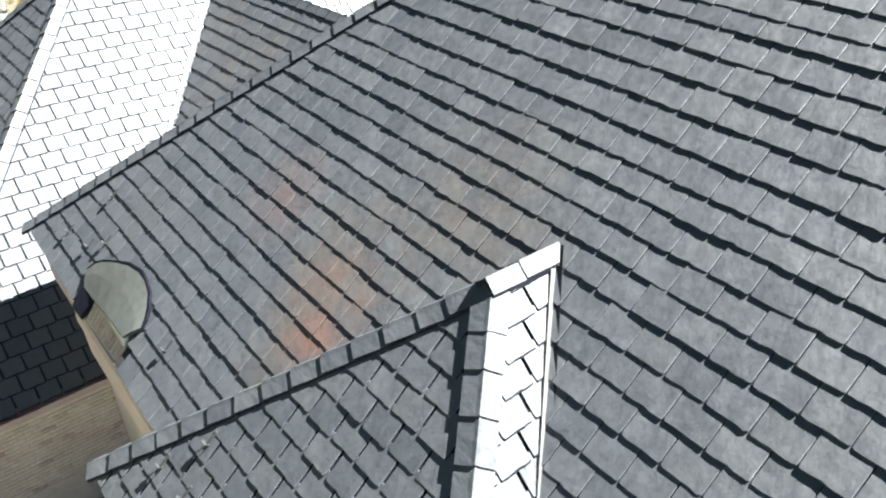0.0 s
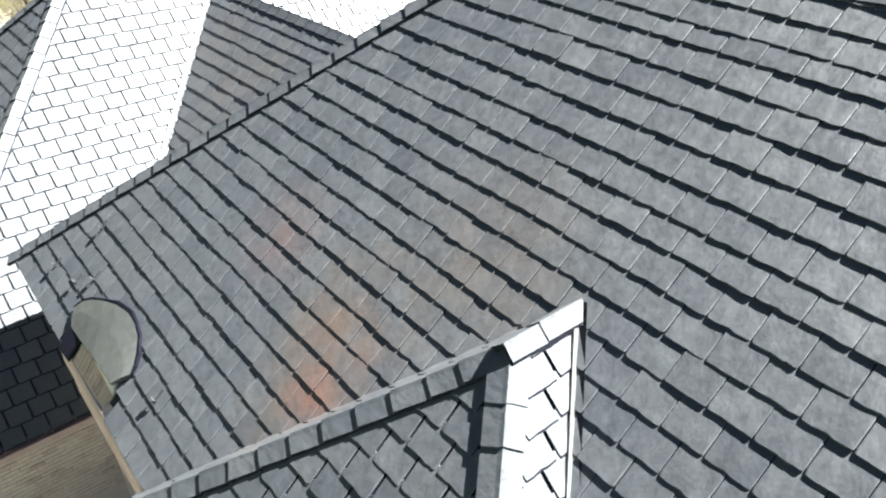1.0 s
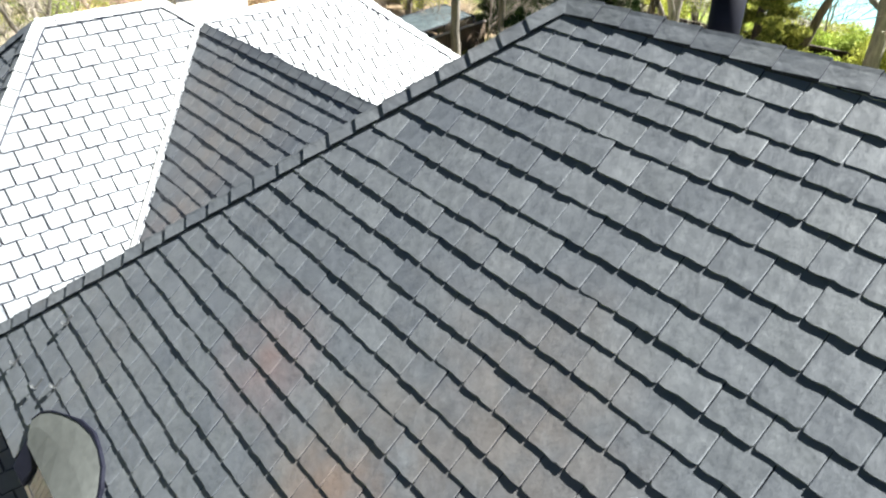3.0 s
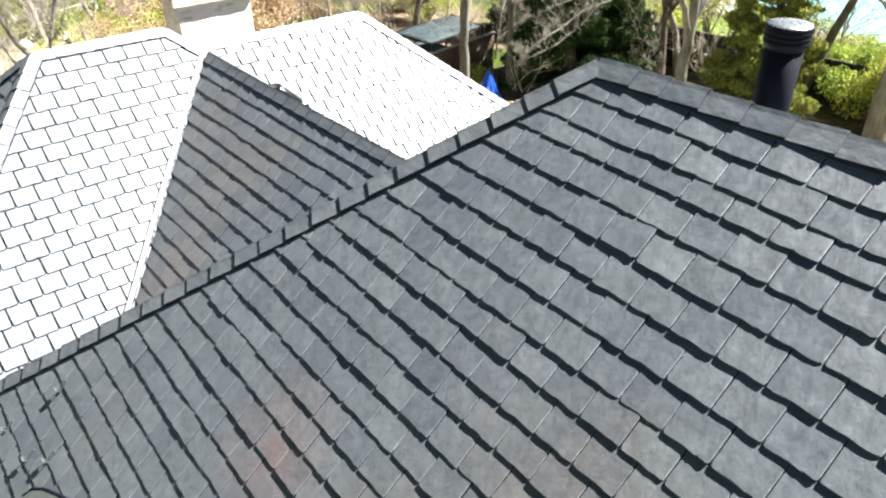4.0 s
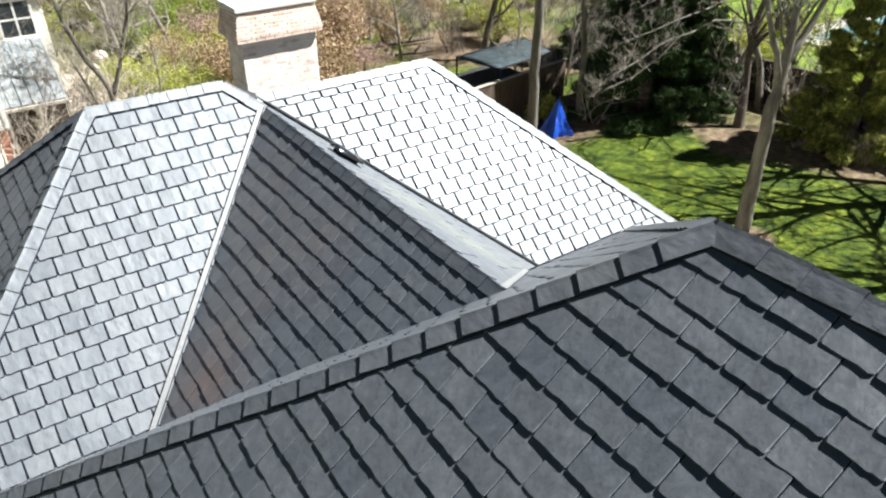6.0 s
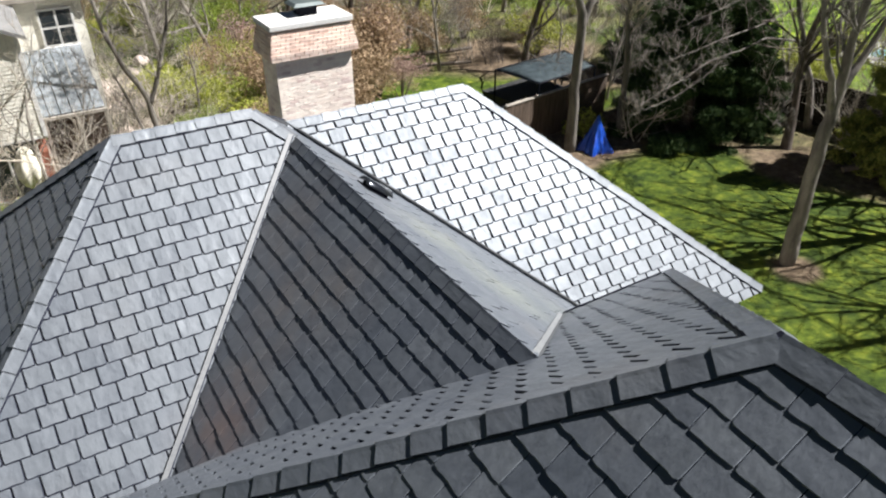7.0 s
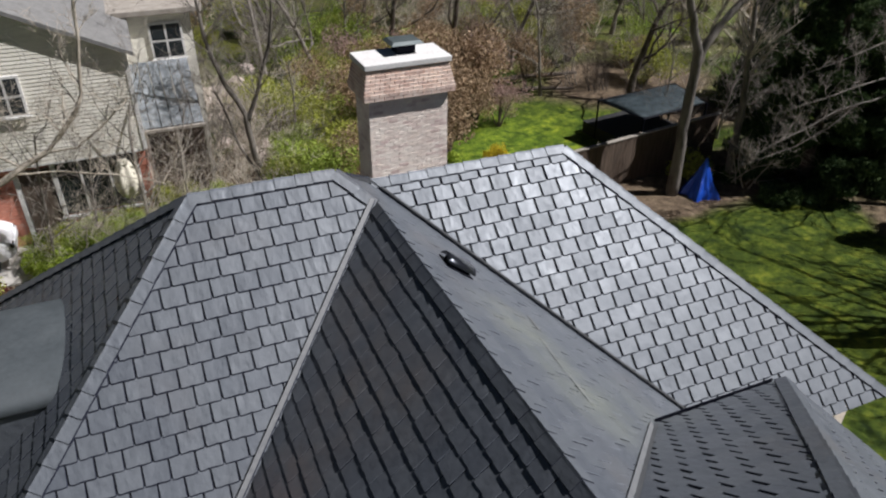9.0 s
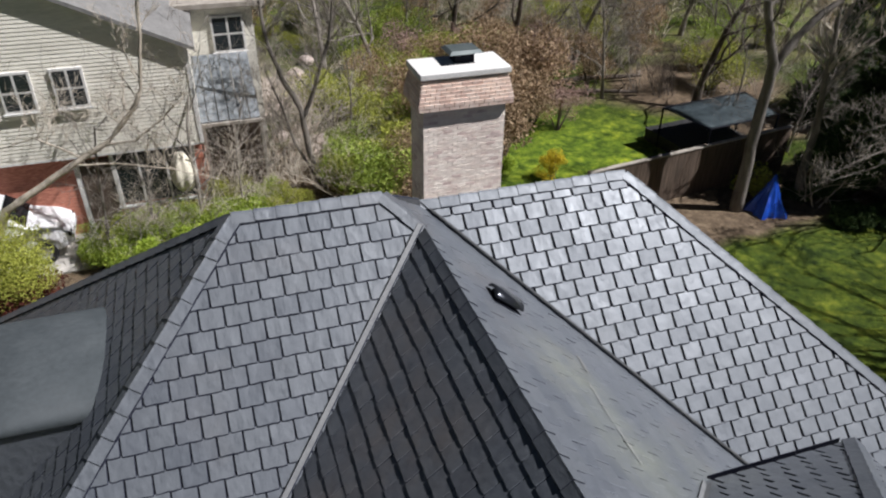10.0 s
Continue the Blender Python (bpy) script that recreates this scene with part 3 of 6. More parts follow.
H5E = (near_eave(10.1), 10.1)
roof_5 = roof("roof_5", S5, [[APEX, H5E, (near_eave(FAR_Y), FAR_Y), (5.73, FAR_Y)]], (4.2, 5.0), "dark grey slate roof slope with deep shadow lines and rusty stains",
              skip=lambda x, y: (x < 3.36 and abs(y - DP[1]) < (3.45 - x) * 0.92) or (6.62 < y < 7.86 and x < 1.42) or (6.75 < y < 7.75 and x < 1.58),
              deck=[[APEX, (1.34, 9.88), (1.34, FAR_Y), (5.73, FAR_Y)], [(1.34, 9.88), H5E, (near_eave(7.9), 7.9), (1.34, 7.9)], [(1.34, 6.62), (near_eave(6.62), 6.62), (near_eave(FAR_Y), FAR_Y), (1.34, FAR_Y)]],
              joint=(17, (4.107, 5.0)), lines=EAST_COURSES, turn=-1.83, fill=1.055, origin=H5L)
roof_6 = roof("roof_6", S6, [[APEX, (1.29, 9.95), (4.6, 10.17), H6L]], (7.5, 8.5), "grey slate roof slope falling away beyond the hip", fill=0.955, thick=1.15,
              skip=lambda x, y: in_tri((x, y), (6.02, 8.2), (4.1, 10.3), (8.2, 10.3)))
roof_7 = roof("roof_7", S7, [[AL, (-1.39, 9.38), (-1.39, 19.5)]], (1.8, 13.0), "shaded dark slate hip slope with a metal dormer cover", thick=0.85,
              skip=lambda x, y: x < 1.2 and abs(y - 14.25) < 0.75)
roof_8 = roof("roof_8", S9, [[APEX, H6L, (10.8, FAR_Y), (5.73, FAR_Y)]], (6.3, 4.0), "sunny far side of the near slate roof", singles=60)
roof_9 = roof("roof_9", S10, [[BR, (14.33, 10.73), (14.33, 18.4)]], (10, 14), "hipped end of the rear slate wing", singles=20)
roof_10 = roof("roof_10", S11, [[AL, AR, (6.24, 14.55), (6.24, 19.5), (-1.39, 19.5)]], (4, 14), "rear slate slope of the left wing", singles=20)
roof_11 = roof("roof_11", S12, [[BL, BR, (14.33, 18.4), (6.24, 18.4)]], (8, 15), "rear slate slope of the right wing", singles=20)
roof_12 = roof("roof_12", D_END, [[DP, (DP[0] - REACH, DP[1] + REACH), (DP[0] - REACH, DP[1] - REACH_SUN)]], (2.0, 3.0), "hipped front of the small slate cross roof", course=0.225, shift=-0.022, thick=0.8)
roof_13 = roof("roof_13", D_SUN, [[DT, DP, (DP[0] - REACH, DP[1] - REACH_SUN), (DT[0] - REACH, DP[1] - REACH_SUN)]], (2.6, 2.2), "brightly lit side of the small slate cross roof", course=0.206, shift=-0.06, fill=1.0, thick=1.2, dressed=True)
roof_14 = roof("roof_14", D_BACK, [[DT, DP, (DP[0] - REACH, DP[1] + REACH), (DT[0] - REACH, DP[1] + REACH)]], (2.6, 3.8), "far side of the small slate cross roof")

caps(roof_1, S1.on(*AL), S1.on(*AR), S1, S11, lift=0.068)
caps(roof_1, S1.on(-1.39, 9.38), S1.on(*AL), S1, S7, lift=0.068)
caps(roof_1, S1.on(*YP), S1.on(*AR), S1, S3, lift=0.068)
caps(roof_7, S7.on(-1.39, 19.5), S7.on(*AL), S7, S11)
caps(roof_2, S2.on(*YE), S2.on(*YP), S2, S3)
caps(roof_4, S4.on(*BL), S4.on(*BR), S4, S12, lift=0.068)
caps(roof_4, S4.on(14.33, 10.73), S4.on(*BR), S4, S10, lift=0.068)
caps(roof_5, S5.on(1.12, 10.12), S5.on(*APEX), S5, S6)
caps(roof_5, S5.on(5.73, FAR_Y), S5.on(*APEX), S5, S9)
caps(roof_6, S6.on(*H6L), S6.on(*APEX), S6, S9)
caps(roof_12, D_END.on(DP[0] - REACH, DP[1] + REACH), D_END.on(*DP), D_END, D_BACK)
caps(roof_12, D_END.on(DP[0] - REACH, DP[1] - REACH_SUN), D_END.on(*DP), D_END, D_SUN, lift=0.062)
caps(roof_13, D_SUN.on(*DP, 0.015) - Vector((0.07, 0, 0)), D_SUN.on(*DT, 0.015), D_SUN, D_BACK, half=0.135, lift=0.075)
valley(roof_1, S1.on(2.0, 9.98, 0.03), S1.on(*YP, 0.03), S1, S2, 0.10, 0.012)
valley(roof_3, S3.on(8.5, 10.12), S3.on(*YE), S3, S6)
valley(roof_4, S4.on(10.93, 10.73), S4.on(*BL), S4, S3, 0.05)
valley(roof_13, D_SUN.on(DT[0] - REACH, DP[1] - REACH_SUN), D_SUN.on(*DT), D_SUN, S5, 0.07, 0.075)

# pale scuffs left on the slope seen edge-on
SCUFF = plain("pale_scuffed_slate", (0.17, 0.17, 0.16), (0.26, 0.26, 0.245), 14, (0.7, 0.85))
for (x0, y0), (x1, y1), wide in (((7.62, 12.0), (7.58, 11.6), 0.035), ((7.42, 11.35), (7.34, 10.6), 0.022), ((7.34, 10.5), (7.32, 9.95), 0.028)):
    a, b = S3.on(x0, y0, 0.033), S3.on(x1, y1, 0.033)
    side = S3.n.cross(b - a).normalized() * wide
    inv = roof_3.matrix_basis.inverted()
    put("scuff", mesh_of("scuff", [inv @ p for p in (a - side * 0.3, a + side * 0.4, a.lerp(b, 0.5) + side * 0.6, b + side * 0.2, b - side * 0.3, a.lerp(b, 0.5) - side * 0.5)], [(0, 1, 2, 3, 4, 5)], SCUFF), roof_3, None, "pale scuff mark")

# ---- walls, eaves and roof fittings ----


def bricks(parent, origin, along, length, z0, z1, out, joined, seed, size=(0.203, 0.066), depth=0.005):
    """Courses of bricks proud of a wall. along, out: unit ways in plan; joined: one mesh, or a part each."""
    r = random.Random(seed)
    a, o = Vector((*along, 0)), Vector((*out, 0))
    shapes = []
    for k in range(5):
        vs = []
        for y in (0, 1):
            ins = 0.004 * y
            for x, z in ((ins, ins), (size[0] - ins, ins), (size[0] - ins, size[1] - ins), (ins, size[1] - ins)):
                vs.append(a * (x + r.uniform(-0.003, 0.003)) + o * (depth * y + r.uniform(-0.003, 0.003)) + Vector((0, 0, z + r.uniform(-0.002, 0.002))))
        fs = [(4, 5, 6, 7), (0, 1, 5, 4), (1, 2, 6, 5), (2, 3, 7, 6), (3, 0, 4, 7)]
        shapes.append((vs, fs, mesh_of("brick", vs, fs, BRICK)))
    jv, jf = [], []
    row = 0
    z = z0
    while z + size[1] <= z1 + 1e-6:
        x = -(0.5 * (row % 2)) * (size[0] + 0.01)
        while x < length:
            x0, x1 = max(0, x), min(length, x + size[0])
            if x1 - x0 > 0.04:
                p = Vector(origin) + a * x0 + Vector((0, 0, z))
                k = r.randrange(5)
                sc = (x1 - x0) / size[0]
                if joined or sc < 0.99:
                    b = len(jv)
                    jv += [tuple(p + v + a * (v.dot(a) * (sc - 1))) for v in shapes[k][0]]
                    jf += [tuple(b + i for i in f) for f in shapes[k][1]]
                else:
                    put("brick", shapes[k][2], parent, Matrix.Translation(p))
            x += size[0] + 0.007
        z += size[1] + 0.008
        row += 1
    if jf:
        tagged(put("bricks", mesh_of("bricks", jv, jf, BRICK), parent), kind="stuff")


def wall(name, x0, y0, x1, y1, z1, label, z0=0.0):
    bm = box_bm(x0, y0, z0, x1, y1, z1)
    ob = part(name, bm, MORTAR, None)
    return tagged(ob, label, "wall", kind="structure")


wall_1 = wall("wall_1", -1.05, 9.78, 1.42, 10.0, 2.78, "tan brick house wall below the eave")
bricks(wall_1, (-1.05, 9.78, 0.75), (1, 0), 2.47, 0, 2.0, (0, -1), False, 5, depth=0.022)
wall_2 = wall("wall_2", 1.42, FAR_Y + 0.3, 1.64, 9.86, 4.95, "tan brick wall of the tall near wing")
wall_3 = wall("wall_3", 1.64, 9.64, 10.4, 9.86, 4.95, "brick end wall under the rear eave")
wall_4 = wall("wall_4", 10.2, FAR_Y + 0.3, 10.4, 9.64, 4.95, "brick wall of the sunny side")
wall_5 = wall("wall_5", 11.0, 11.1, 13.95, 11.3, 3.0, "brick wall under the rear wing")
wall_6 = wall("wall_6", 13.95, 11.1, 14.15, 18.1, 3.0, "brick end wall of the rear wing")
wall_7 = wall("wall_7", -1.05, 10.0, -0.85, 19.1, 2.78, "brick side wall of the left wing")
wall_8 = wall("wall_8", -0.85, 18.9, 6.3, 19.1, 2.78, "brick rear wall of the left wing")
wall_9 = wall("wall_9", 6.3, 17.9, 13.95, 18.1, 3.0, "brick rear wall of the right wing")
wall_10 = wall("wall_10", 1.64, FAR_Y + 0.3, 10.2, FAR_Y + 0.5, 4.95, "brick front wall behind the drone")


def gutter(name, a, b, out, label, material=CREAM):
    """An open eaves gutter with a fascia board behind it."""
    a, b, o = Vector(a), Vector(b), Vector((*out, 0))
    prof = [(0.0, 0.02), (0.0, -0.11), (0.03, -0.13), (0.10, -0.13), (0.135, -0.10), (0.14, 0.0), (0.152, 0.0), (0.147, -0.11), (0.105, -0.145), (0.0, -0.145), (-0.02, -0.20), (-0.045, -0.20), (-0.045, 0.02)]
    bm = bmesh.new()
    rows = [[bm.verts.new(e + o * p + Vector((0, 0, z))) for p, z in prof] for e in (a, b)]
    n = len(prof)
    for i in range(n):
        bm.faces.new((rows[0][i], rows[0][(i + 1) % n], rows[1][(i + 1) % n], rows[1][i]))
    bmesh.ops.recalc_face_normals(bm, faces=bm.faces)
    tagged(part(name, bm, material, None), label, "gutter", kind="structure")


gutter("trim_1", (-1.45, 9.40, 2.74), (1.40, 9.40, 2.74), (0, -1), "cream painted eaves gutter and fascia")
bm = bmesh.new()
for y0, y1, inset in ((5.0, 8.05, 0.02), (8.05, 10.05, 0.11)):
    ring = [[bm.verts.new((near_eave(y) + dx + inset, y, z)) for dx, z in ((0.0, 4.952), (-0.018, 4.942), (-0.045, 4.885), (-0.055, 4.70), (-0.03, 4.67), (-0.02, 4.2), (0.10, 4.2), (0.10, 4.885), (0.004, 4.885))] for y in (y0, y1)]
    for i in range(9):
        bm.faces.new((ring[0][i], ring[0][(i + 1) % 9], ring[1][(i + 1) % 9], ring[1][i]))
    bm.faces.new(ring[0])
    bm.faces.new(ring[1][::-1])
bmesh.ops.recalc_face_normals(bm, faces=bm.faces)
tagged(part("trim_2", bm, CREAM, None), "pinkish cream fascia board on the tall wing", "fascia", kind="structure")
gutter("trim_4", (10.75, 10.18, 4.93), (8.7, 10.18, 4.93), (0, 1), "dark gutter of the far eave", BLACK)

WHITE = plain("white_painted_wood", (0.66, 0.65, 0.62), (0.78, 0.77, 0.74), 4, (0.45, 0.6))
GLASS = plain("dark_window_glass", (0.015, 0.02, 0.022), (0.03, 0.036, 0.04), 3, (0.05, 0.12), 0, 0.02)


def eyebrow(slope, yc, half, base, rise, front, label, metal=LEAD):
    """An arched dormer with a sheet-metal cover that runs back into the slope."""
    ob = thing("arched_dormer", label, "dormer")
    n = 30
    arc = [(yc + half * math.cos(math.pi * k / n), base + rise * math.sin(math.pi * k / n) ** 0.6) for k in range(n + 1)]

    def back(z):
        return ((slope.d - slope.n.z * z) / slope.n.x) + 0.10
    bm = bmesh.new()
    top, low = [], []
    for y, z in arc:
        s = 1 + 0.02 / half
        top.append([bm.verts.new((x, yc + (y - yc) * s, z + 0.03 - (0.05 if x == front else 0))) for x in (front, (front + back(z)) / 2, max(front + 0.05, back(z)))])
        low.append([bm.verts.new((x, y, z)) for x in (front, (front + back(z)) / 2, max(front + 0.05, back(z)))])
    for k in range(n):
        for i in range(2):
            bm.faces.new((top[k][i], top[k][i + 1], top[k + 1][i + 1], top[k + 1][i]))
            bm.faces.new((low[k][i + 1], low[k][i], low[k + 1][i], low[k + 1][i + 1]))
        bm.faces.new((top[k][0], top[k + 1][0], low[k + 1][0], low[k][0]))
        bm.faces.new((top[k + 1][2], top[k][2], low[k][2], low[k + 1][2]))
    for k in (0, n):
        bm.faces.new((top[k][0], top[k][1], low[k][1], low[k][0]))
        bm.faces.new((top[k][1], top[k][2], low[k][2], low[k][1]))
    bmesh.ops.recalc_face_normals(bm, faces=bm.faces)
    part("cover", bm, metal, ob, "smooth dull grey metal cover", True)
    # arched frame and pane set back under the cover
    for name, mat, inset, x, tag in (("frame", CREAM, 0.0, front + 0.07, "cream painted arched frame"), ("trim_board", WHITE, 0.0, front - 0.012, "white board under the cover's lip")):
        bm = bmesh.new()
        ring = [(yc + (y - yc) * (1 - inset / half), base + (z - base) * (1 - inset / rise) - (0 if inset else 0.0)) for y, z in arc]
        foot = base - 0.45 if name == "frame" else base - 0.03
        ring = [(y, z - 0.012) for y, z in ring] + [(ring[-1][0], foot), (ring[0][0], foot)]
        f = [bm.verts.new((x, y, z)) for y, z in ring]
        g = [bm.verts.new((x + 0.05, y, z)) for y, z in ring]
        bm.faces.new(f)
        bm.faces.new(g[::-1])
        for i in range(len(ring)):
            j = (i + 1) % len(ring)
            bm.faces.new((f[i], g[i], g[j], f[j]))
        bmesh.ops.recalc_face_normals(bm, faces=bm.faces)
        part(name, bm, mat, ob, tag)
    # slate-clad cheeks from the cover's foot down to the slope
    for side in (-1, 1):
        y = yc + side * (half - 0.02)
        x1 = back(base) - 0.1
        zf = slope.z(front, y)
        bm = bmesh.new()
        pts = [(front + 0.05, base + 0.02), (x1, base + 0.02), (front + 0.05, min(base, zf))]
        f = [bm.verts.new((x, y, z)) for x, z in pts]
        g = [bm.verts.new((x, y - side * 0.06, z)) for x, z in pts]
        bm.faces.new(f)
        bm.faces.new(g[::-1])
        for i in range(3):
            bm.faces.new((f[i], g[i], g[(i + 1) % 3], f[(i + 1) % 3]))
        bmesh.ops.recalc_face_normals(bm, faces=bm.faces)
        part("cheek", bm, SLATE, ob, "dark slate cheek")
    return ob




def slab(ring, low, material, name, parent, label=""):
    """A flat piece from its upper outline, thickened along a vector."""
    bm = bmesh.new()
    f = [bm.verts.new(p) for p in ring]
    g = [bm.verts.new(Vector(p) + Vector(low)) for p in ring]
    bm.faces.new(f)
    bm.faces.new(g[::-1])
    n = len(ring)
    for i in range(n):
        bm.faces.new((f[i], g[i], g[(i + 1) % n], f[(i + 1) % n]))
    bmesh.ops.recalc_face_normals(bm, faces=bm.faces)
    return part(name, bm, material, parent, label)


def wall_dormer():
    """A low dormer at the eave: a flat sheet cover with a rounded back, over a pinkish front."""
    ob = thing("wall_dormer", "low wall dormer with a flat pale grey cover and pinkish front", "dormer")
    back = [(8.10, 1.37), (8.03, 1.47), (7.90, 1.545), (7.71, 1.615), (7.45, 1.685), (7.18, 1.72), (6.98, 1.71), (6.80, 1.665), (6.66, 1.58), (6.57, 1.50), (6.53, 1.435)]
    bm = bmesh.new()
    rows = []
    for i, (y, x) in enumerate(back):
        rim = S5.on(x, y, 0.055)
        at = min(7.93, max(6.62, y))
        lip = S5.on(1.255, at, 0.062) + Vector((0, 0, 0.075 * soft(7.75, 7.0, at)))
        mid = rim.lerp(lip, 0.5) + Vector((0, 0, 0.012))
        rows.append([bm.verts.new(p) for p in (rim, mid, lip, lip - Vector((0, 0, 0.03)), rim - Vector((0, 0, 0.04)))])
    for p, q in zip(rows, rows[1:]):
        for i in range(5):
            bm.faces.new((p[i], q[i], q[(i + 1) % 5], p[(i + 1) % 5]))
    bm.faces.new(rows[0][::-1])
    bm.faces.new(rows[-1])
    bmesh.ops.recalc_face_normals(bm, faces=bm.faces)
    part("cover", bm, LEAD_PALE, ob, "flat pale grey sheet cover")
    # black rim, painted for the shade where the slates are cut round the cover
    bm = bmesh.new()
    rows = []
    for i, (y, x) in enumerate(back):
        q = Vector((x, y)) - Vector((1.38, 7.3))
        q = q.normalized() * 0.022
        w = 0.15 + 0.95 * abs(math.sin(i * 0.9 + 0.6))
        rows.append([bm.verts.new(S5.on(x + k * q.x * w, y + k * q.y * w, up)) for k, up in ((-0.3, 0.05), (0.0, 0.062), (1.0, 0.058), (1.0, 0.0))])
    for a, b in zip(rows, rows[1:]):
        for i in range(3):
            bm.faces.new((a[i], a[i + 1], b[i + 1], b[i]))
    part("upstand", bm, BLACK, ob, "dark upstand behind the cover")
    # black slab at the far end, down to the eave: the slot's shade as colour
    e = near_eave(7.7)
    slab([S5.on(e, 7.64, 0.05), S5.on(1.30, 7.60, 0.05), S5.on(1.34, 8.0, 0.065), S5.on(e, 7.88, 0.065)], (0, 0, -0.08), BLACK, "slot", ob, "dark open slot at the end of the front")
    # board under the cover's lip, lower towards its open end
    slab([(1.25, 7.56, 5.22), (1.25, 6.64, 5.275), (1.20, 6.64, 5.10), (1.245, 7.56, 5.19)], (0.03, 0, -0.01), WHITE, "trim_board", ob, "white board under the cover's lip")
    part("front_wall", box_bm(e + 0.02, 6.62, 4.3, 1.42, 7.62, 4.925), CREAM, ob, "pinkish front wall")
    part("back_wall", box_bm(1.25, 6.64, 4.925, 1.30, 7.60, 5.19), CREAM, ob, "pinkish upper wall")
    # bricks leaning back from the eave to the lip
    row = slab([(e + 0.01, 7.62, 4.965), (1.235, 7.62, 5.16), (1.235, 6.64, 5.10), (e + 0.01, 6.64, 4.965)], (0, 0, -0.08), MORTAR, "ledge", ob, "pinkish brick ledge")
    for k in range(12):
        y, up = 6.65 + 0.08 * k, 0.005 * k
        slab([(e + 0.015, y + 0.07, 4.975), (1.23, y + 0.07, 5.115 + up), (1.23, y, 5.11 + up), (e + 0.015, y, 4.975)], (0, 0, -0.02), BRICK_HEAD, "brick", row)



wall_dormer()
eyebrow(S7, 14.17, 1.13, 5.47, 0.25, -1.1, "wide arched dormer with a smooth dark grey metal cover")


GUARD = plain("dull_galvanised_metal", (0.022, 0.025, 0.03), (0.045, 0.05, 0.055), 9, (0.75, 0.9), 0.0, 0.1)


def snow_guard(slope, x, y):
    ob = thing("snow_guard", "small bent metal snow guard fixed on the slates", "snow guard", "snow guards on the slates", at=slope.frame_at(x, y))
    part("strap", box_bm(-0.012, -0.02, 0.026, 0.012, 0.10, 0.040, 0.003), GUARD, ob)
    bm = bmesh.new()
    for side in (-1, 1):
        box_bm(-0.004, -0.008, 0.02, 0.004, 0.008, 0.085, 0.002, bm, Matrix.Translation((0, -0.02, 0)) @ Matrix.Rotation(side * 0.45, 4, "Y"))
    box_bm(-0.032, -0.024, 0.055, 0.032, -0.018, 0.092, 0.003, bm)
    part("stop", bm, GUARD, ob)


for x, y in ((2.0, 8.66), (1.46, 9.03), (1.52, 8.42), (1.66, 8.14), (1.48, 6.01)):
    snow_guard(S5, x, y)
for x, y in ((1.2, 4.33), (0.87, 4.64), (0.87, 4.21)):
    snow_guard(D_END, x, y)


def roof_vent():
    m = S3.frame_at(6.74, 12.5) @ pose(0, 0, 0.02, 0, 0, 90)
    ob = thing("roof_vent", "low hooded black metal roof vent on the slates", "roof vent", at=m)
    part("base_plate", box_bm(-0.24, -0.17, 0, 0.24, 0.17, 0.012, 0.004), BLACK, ob)
    part("throat", box_bm(-0.19, -0.10, 0.012, 0.19, 0.10, 0.07, 0.01), BLACK, ob)
    bm = bmesh.new()
    prof = [(-0.165, 0.055), (-0.15, 0.085), (-0.09, 0.125), (0, 0.14), (0.09, 0.125), (0.15, 0.085), (0.165, 0.055), (0.15, 0.05), (0, 0.12), (-0.15, 0.05)]
    rows = [[bm.verts.new((x, y * s, 0.03 + (z - 0.03) * s)) for y, z in prof] for x, s in ((-0.26, 0.82), (-0.235, 1), (0.235, 1), (0.26, 0.82))]
    n = len(prof)
    for a, b in zip(rows, rows[1:]):
        for i in range(n):
            bm.faces.new((a[i], a[(i + 1) % n], b[(i + 1) % n], b[i]))
    bm.faces.new(rows[0])
    bm.faces.new(rows[-1][::-1])
    bmesh.ops.recalc_face_normals(bm, faces=bm.faces)
    part("hood", bm, plain("glossy_dark_metal", (0.03, 0.033, 0.04), (0.06, 0.065, 0.075), 6, (0.16, 0.26), 0.7, 0.05), ob, "shiny dark curved hood", True)


roof_vent()


def vent_pipe():
    x, y = 6.26, 4.42
    z = S9.z(x, y)
    ob = thing("vent_pipe", "black painted vent pipe with a ribbed cap beyond the ridge", "vent pipe", at=pose(x, y, z) @ Matrix.Diagonal((0.92, 0.92, 1.13, 1)))
    part("flashing", lathe_bm([(0.26, -0.16), (0.25, 0.02), (0.155, 0.08), (0.14, 0.13)], (0, 0, 0)), BLACK, ob, "", True)
    part("pipe", lathe_bm([(0.132, -0.1), (0.132, 0.62)], (0, 0, 0)), BLACK, ob, "", True)
    prof = [(0.13, 0.60)]
    for k in range(3):
        zz = 0.635 + 0.03 * k
        prof += [(0.156, zz), (0.163, zz + 0.008), (0.163, zz + 0.021), (0.156, zz + 0.027)]
    prof += [(0.162, 0.725), (0.158, 0.74)]
    part("cap", lathe_bm(prof, (0, 0, 0)), BLACK, ob, "faintly ribbed black cap", True)
    part("lid", lathe_bm([(0.156, 0.738), (0.15, 0.745), (0.09, 0.752), (0.02, 0.756)], (0, 0, 0)), STEEL, ob, "bright metal lid", True)


vent_pipe()


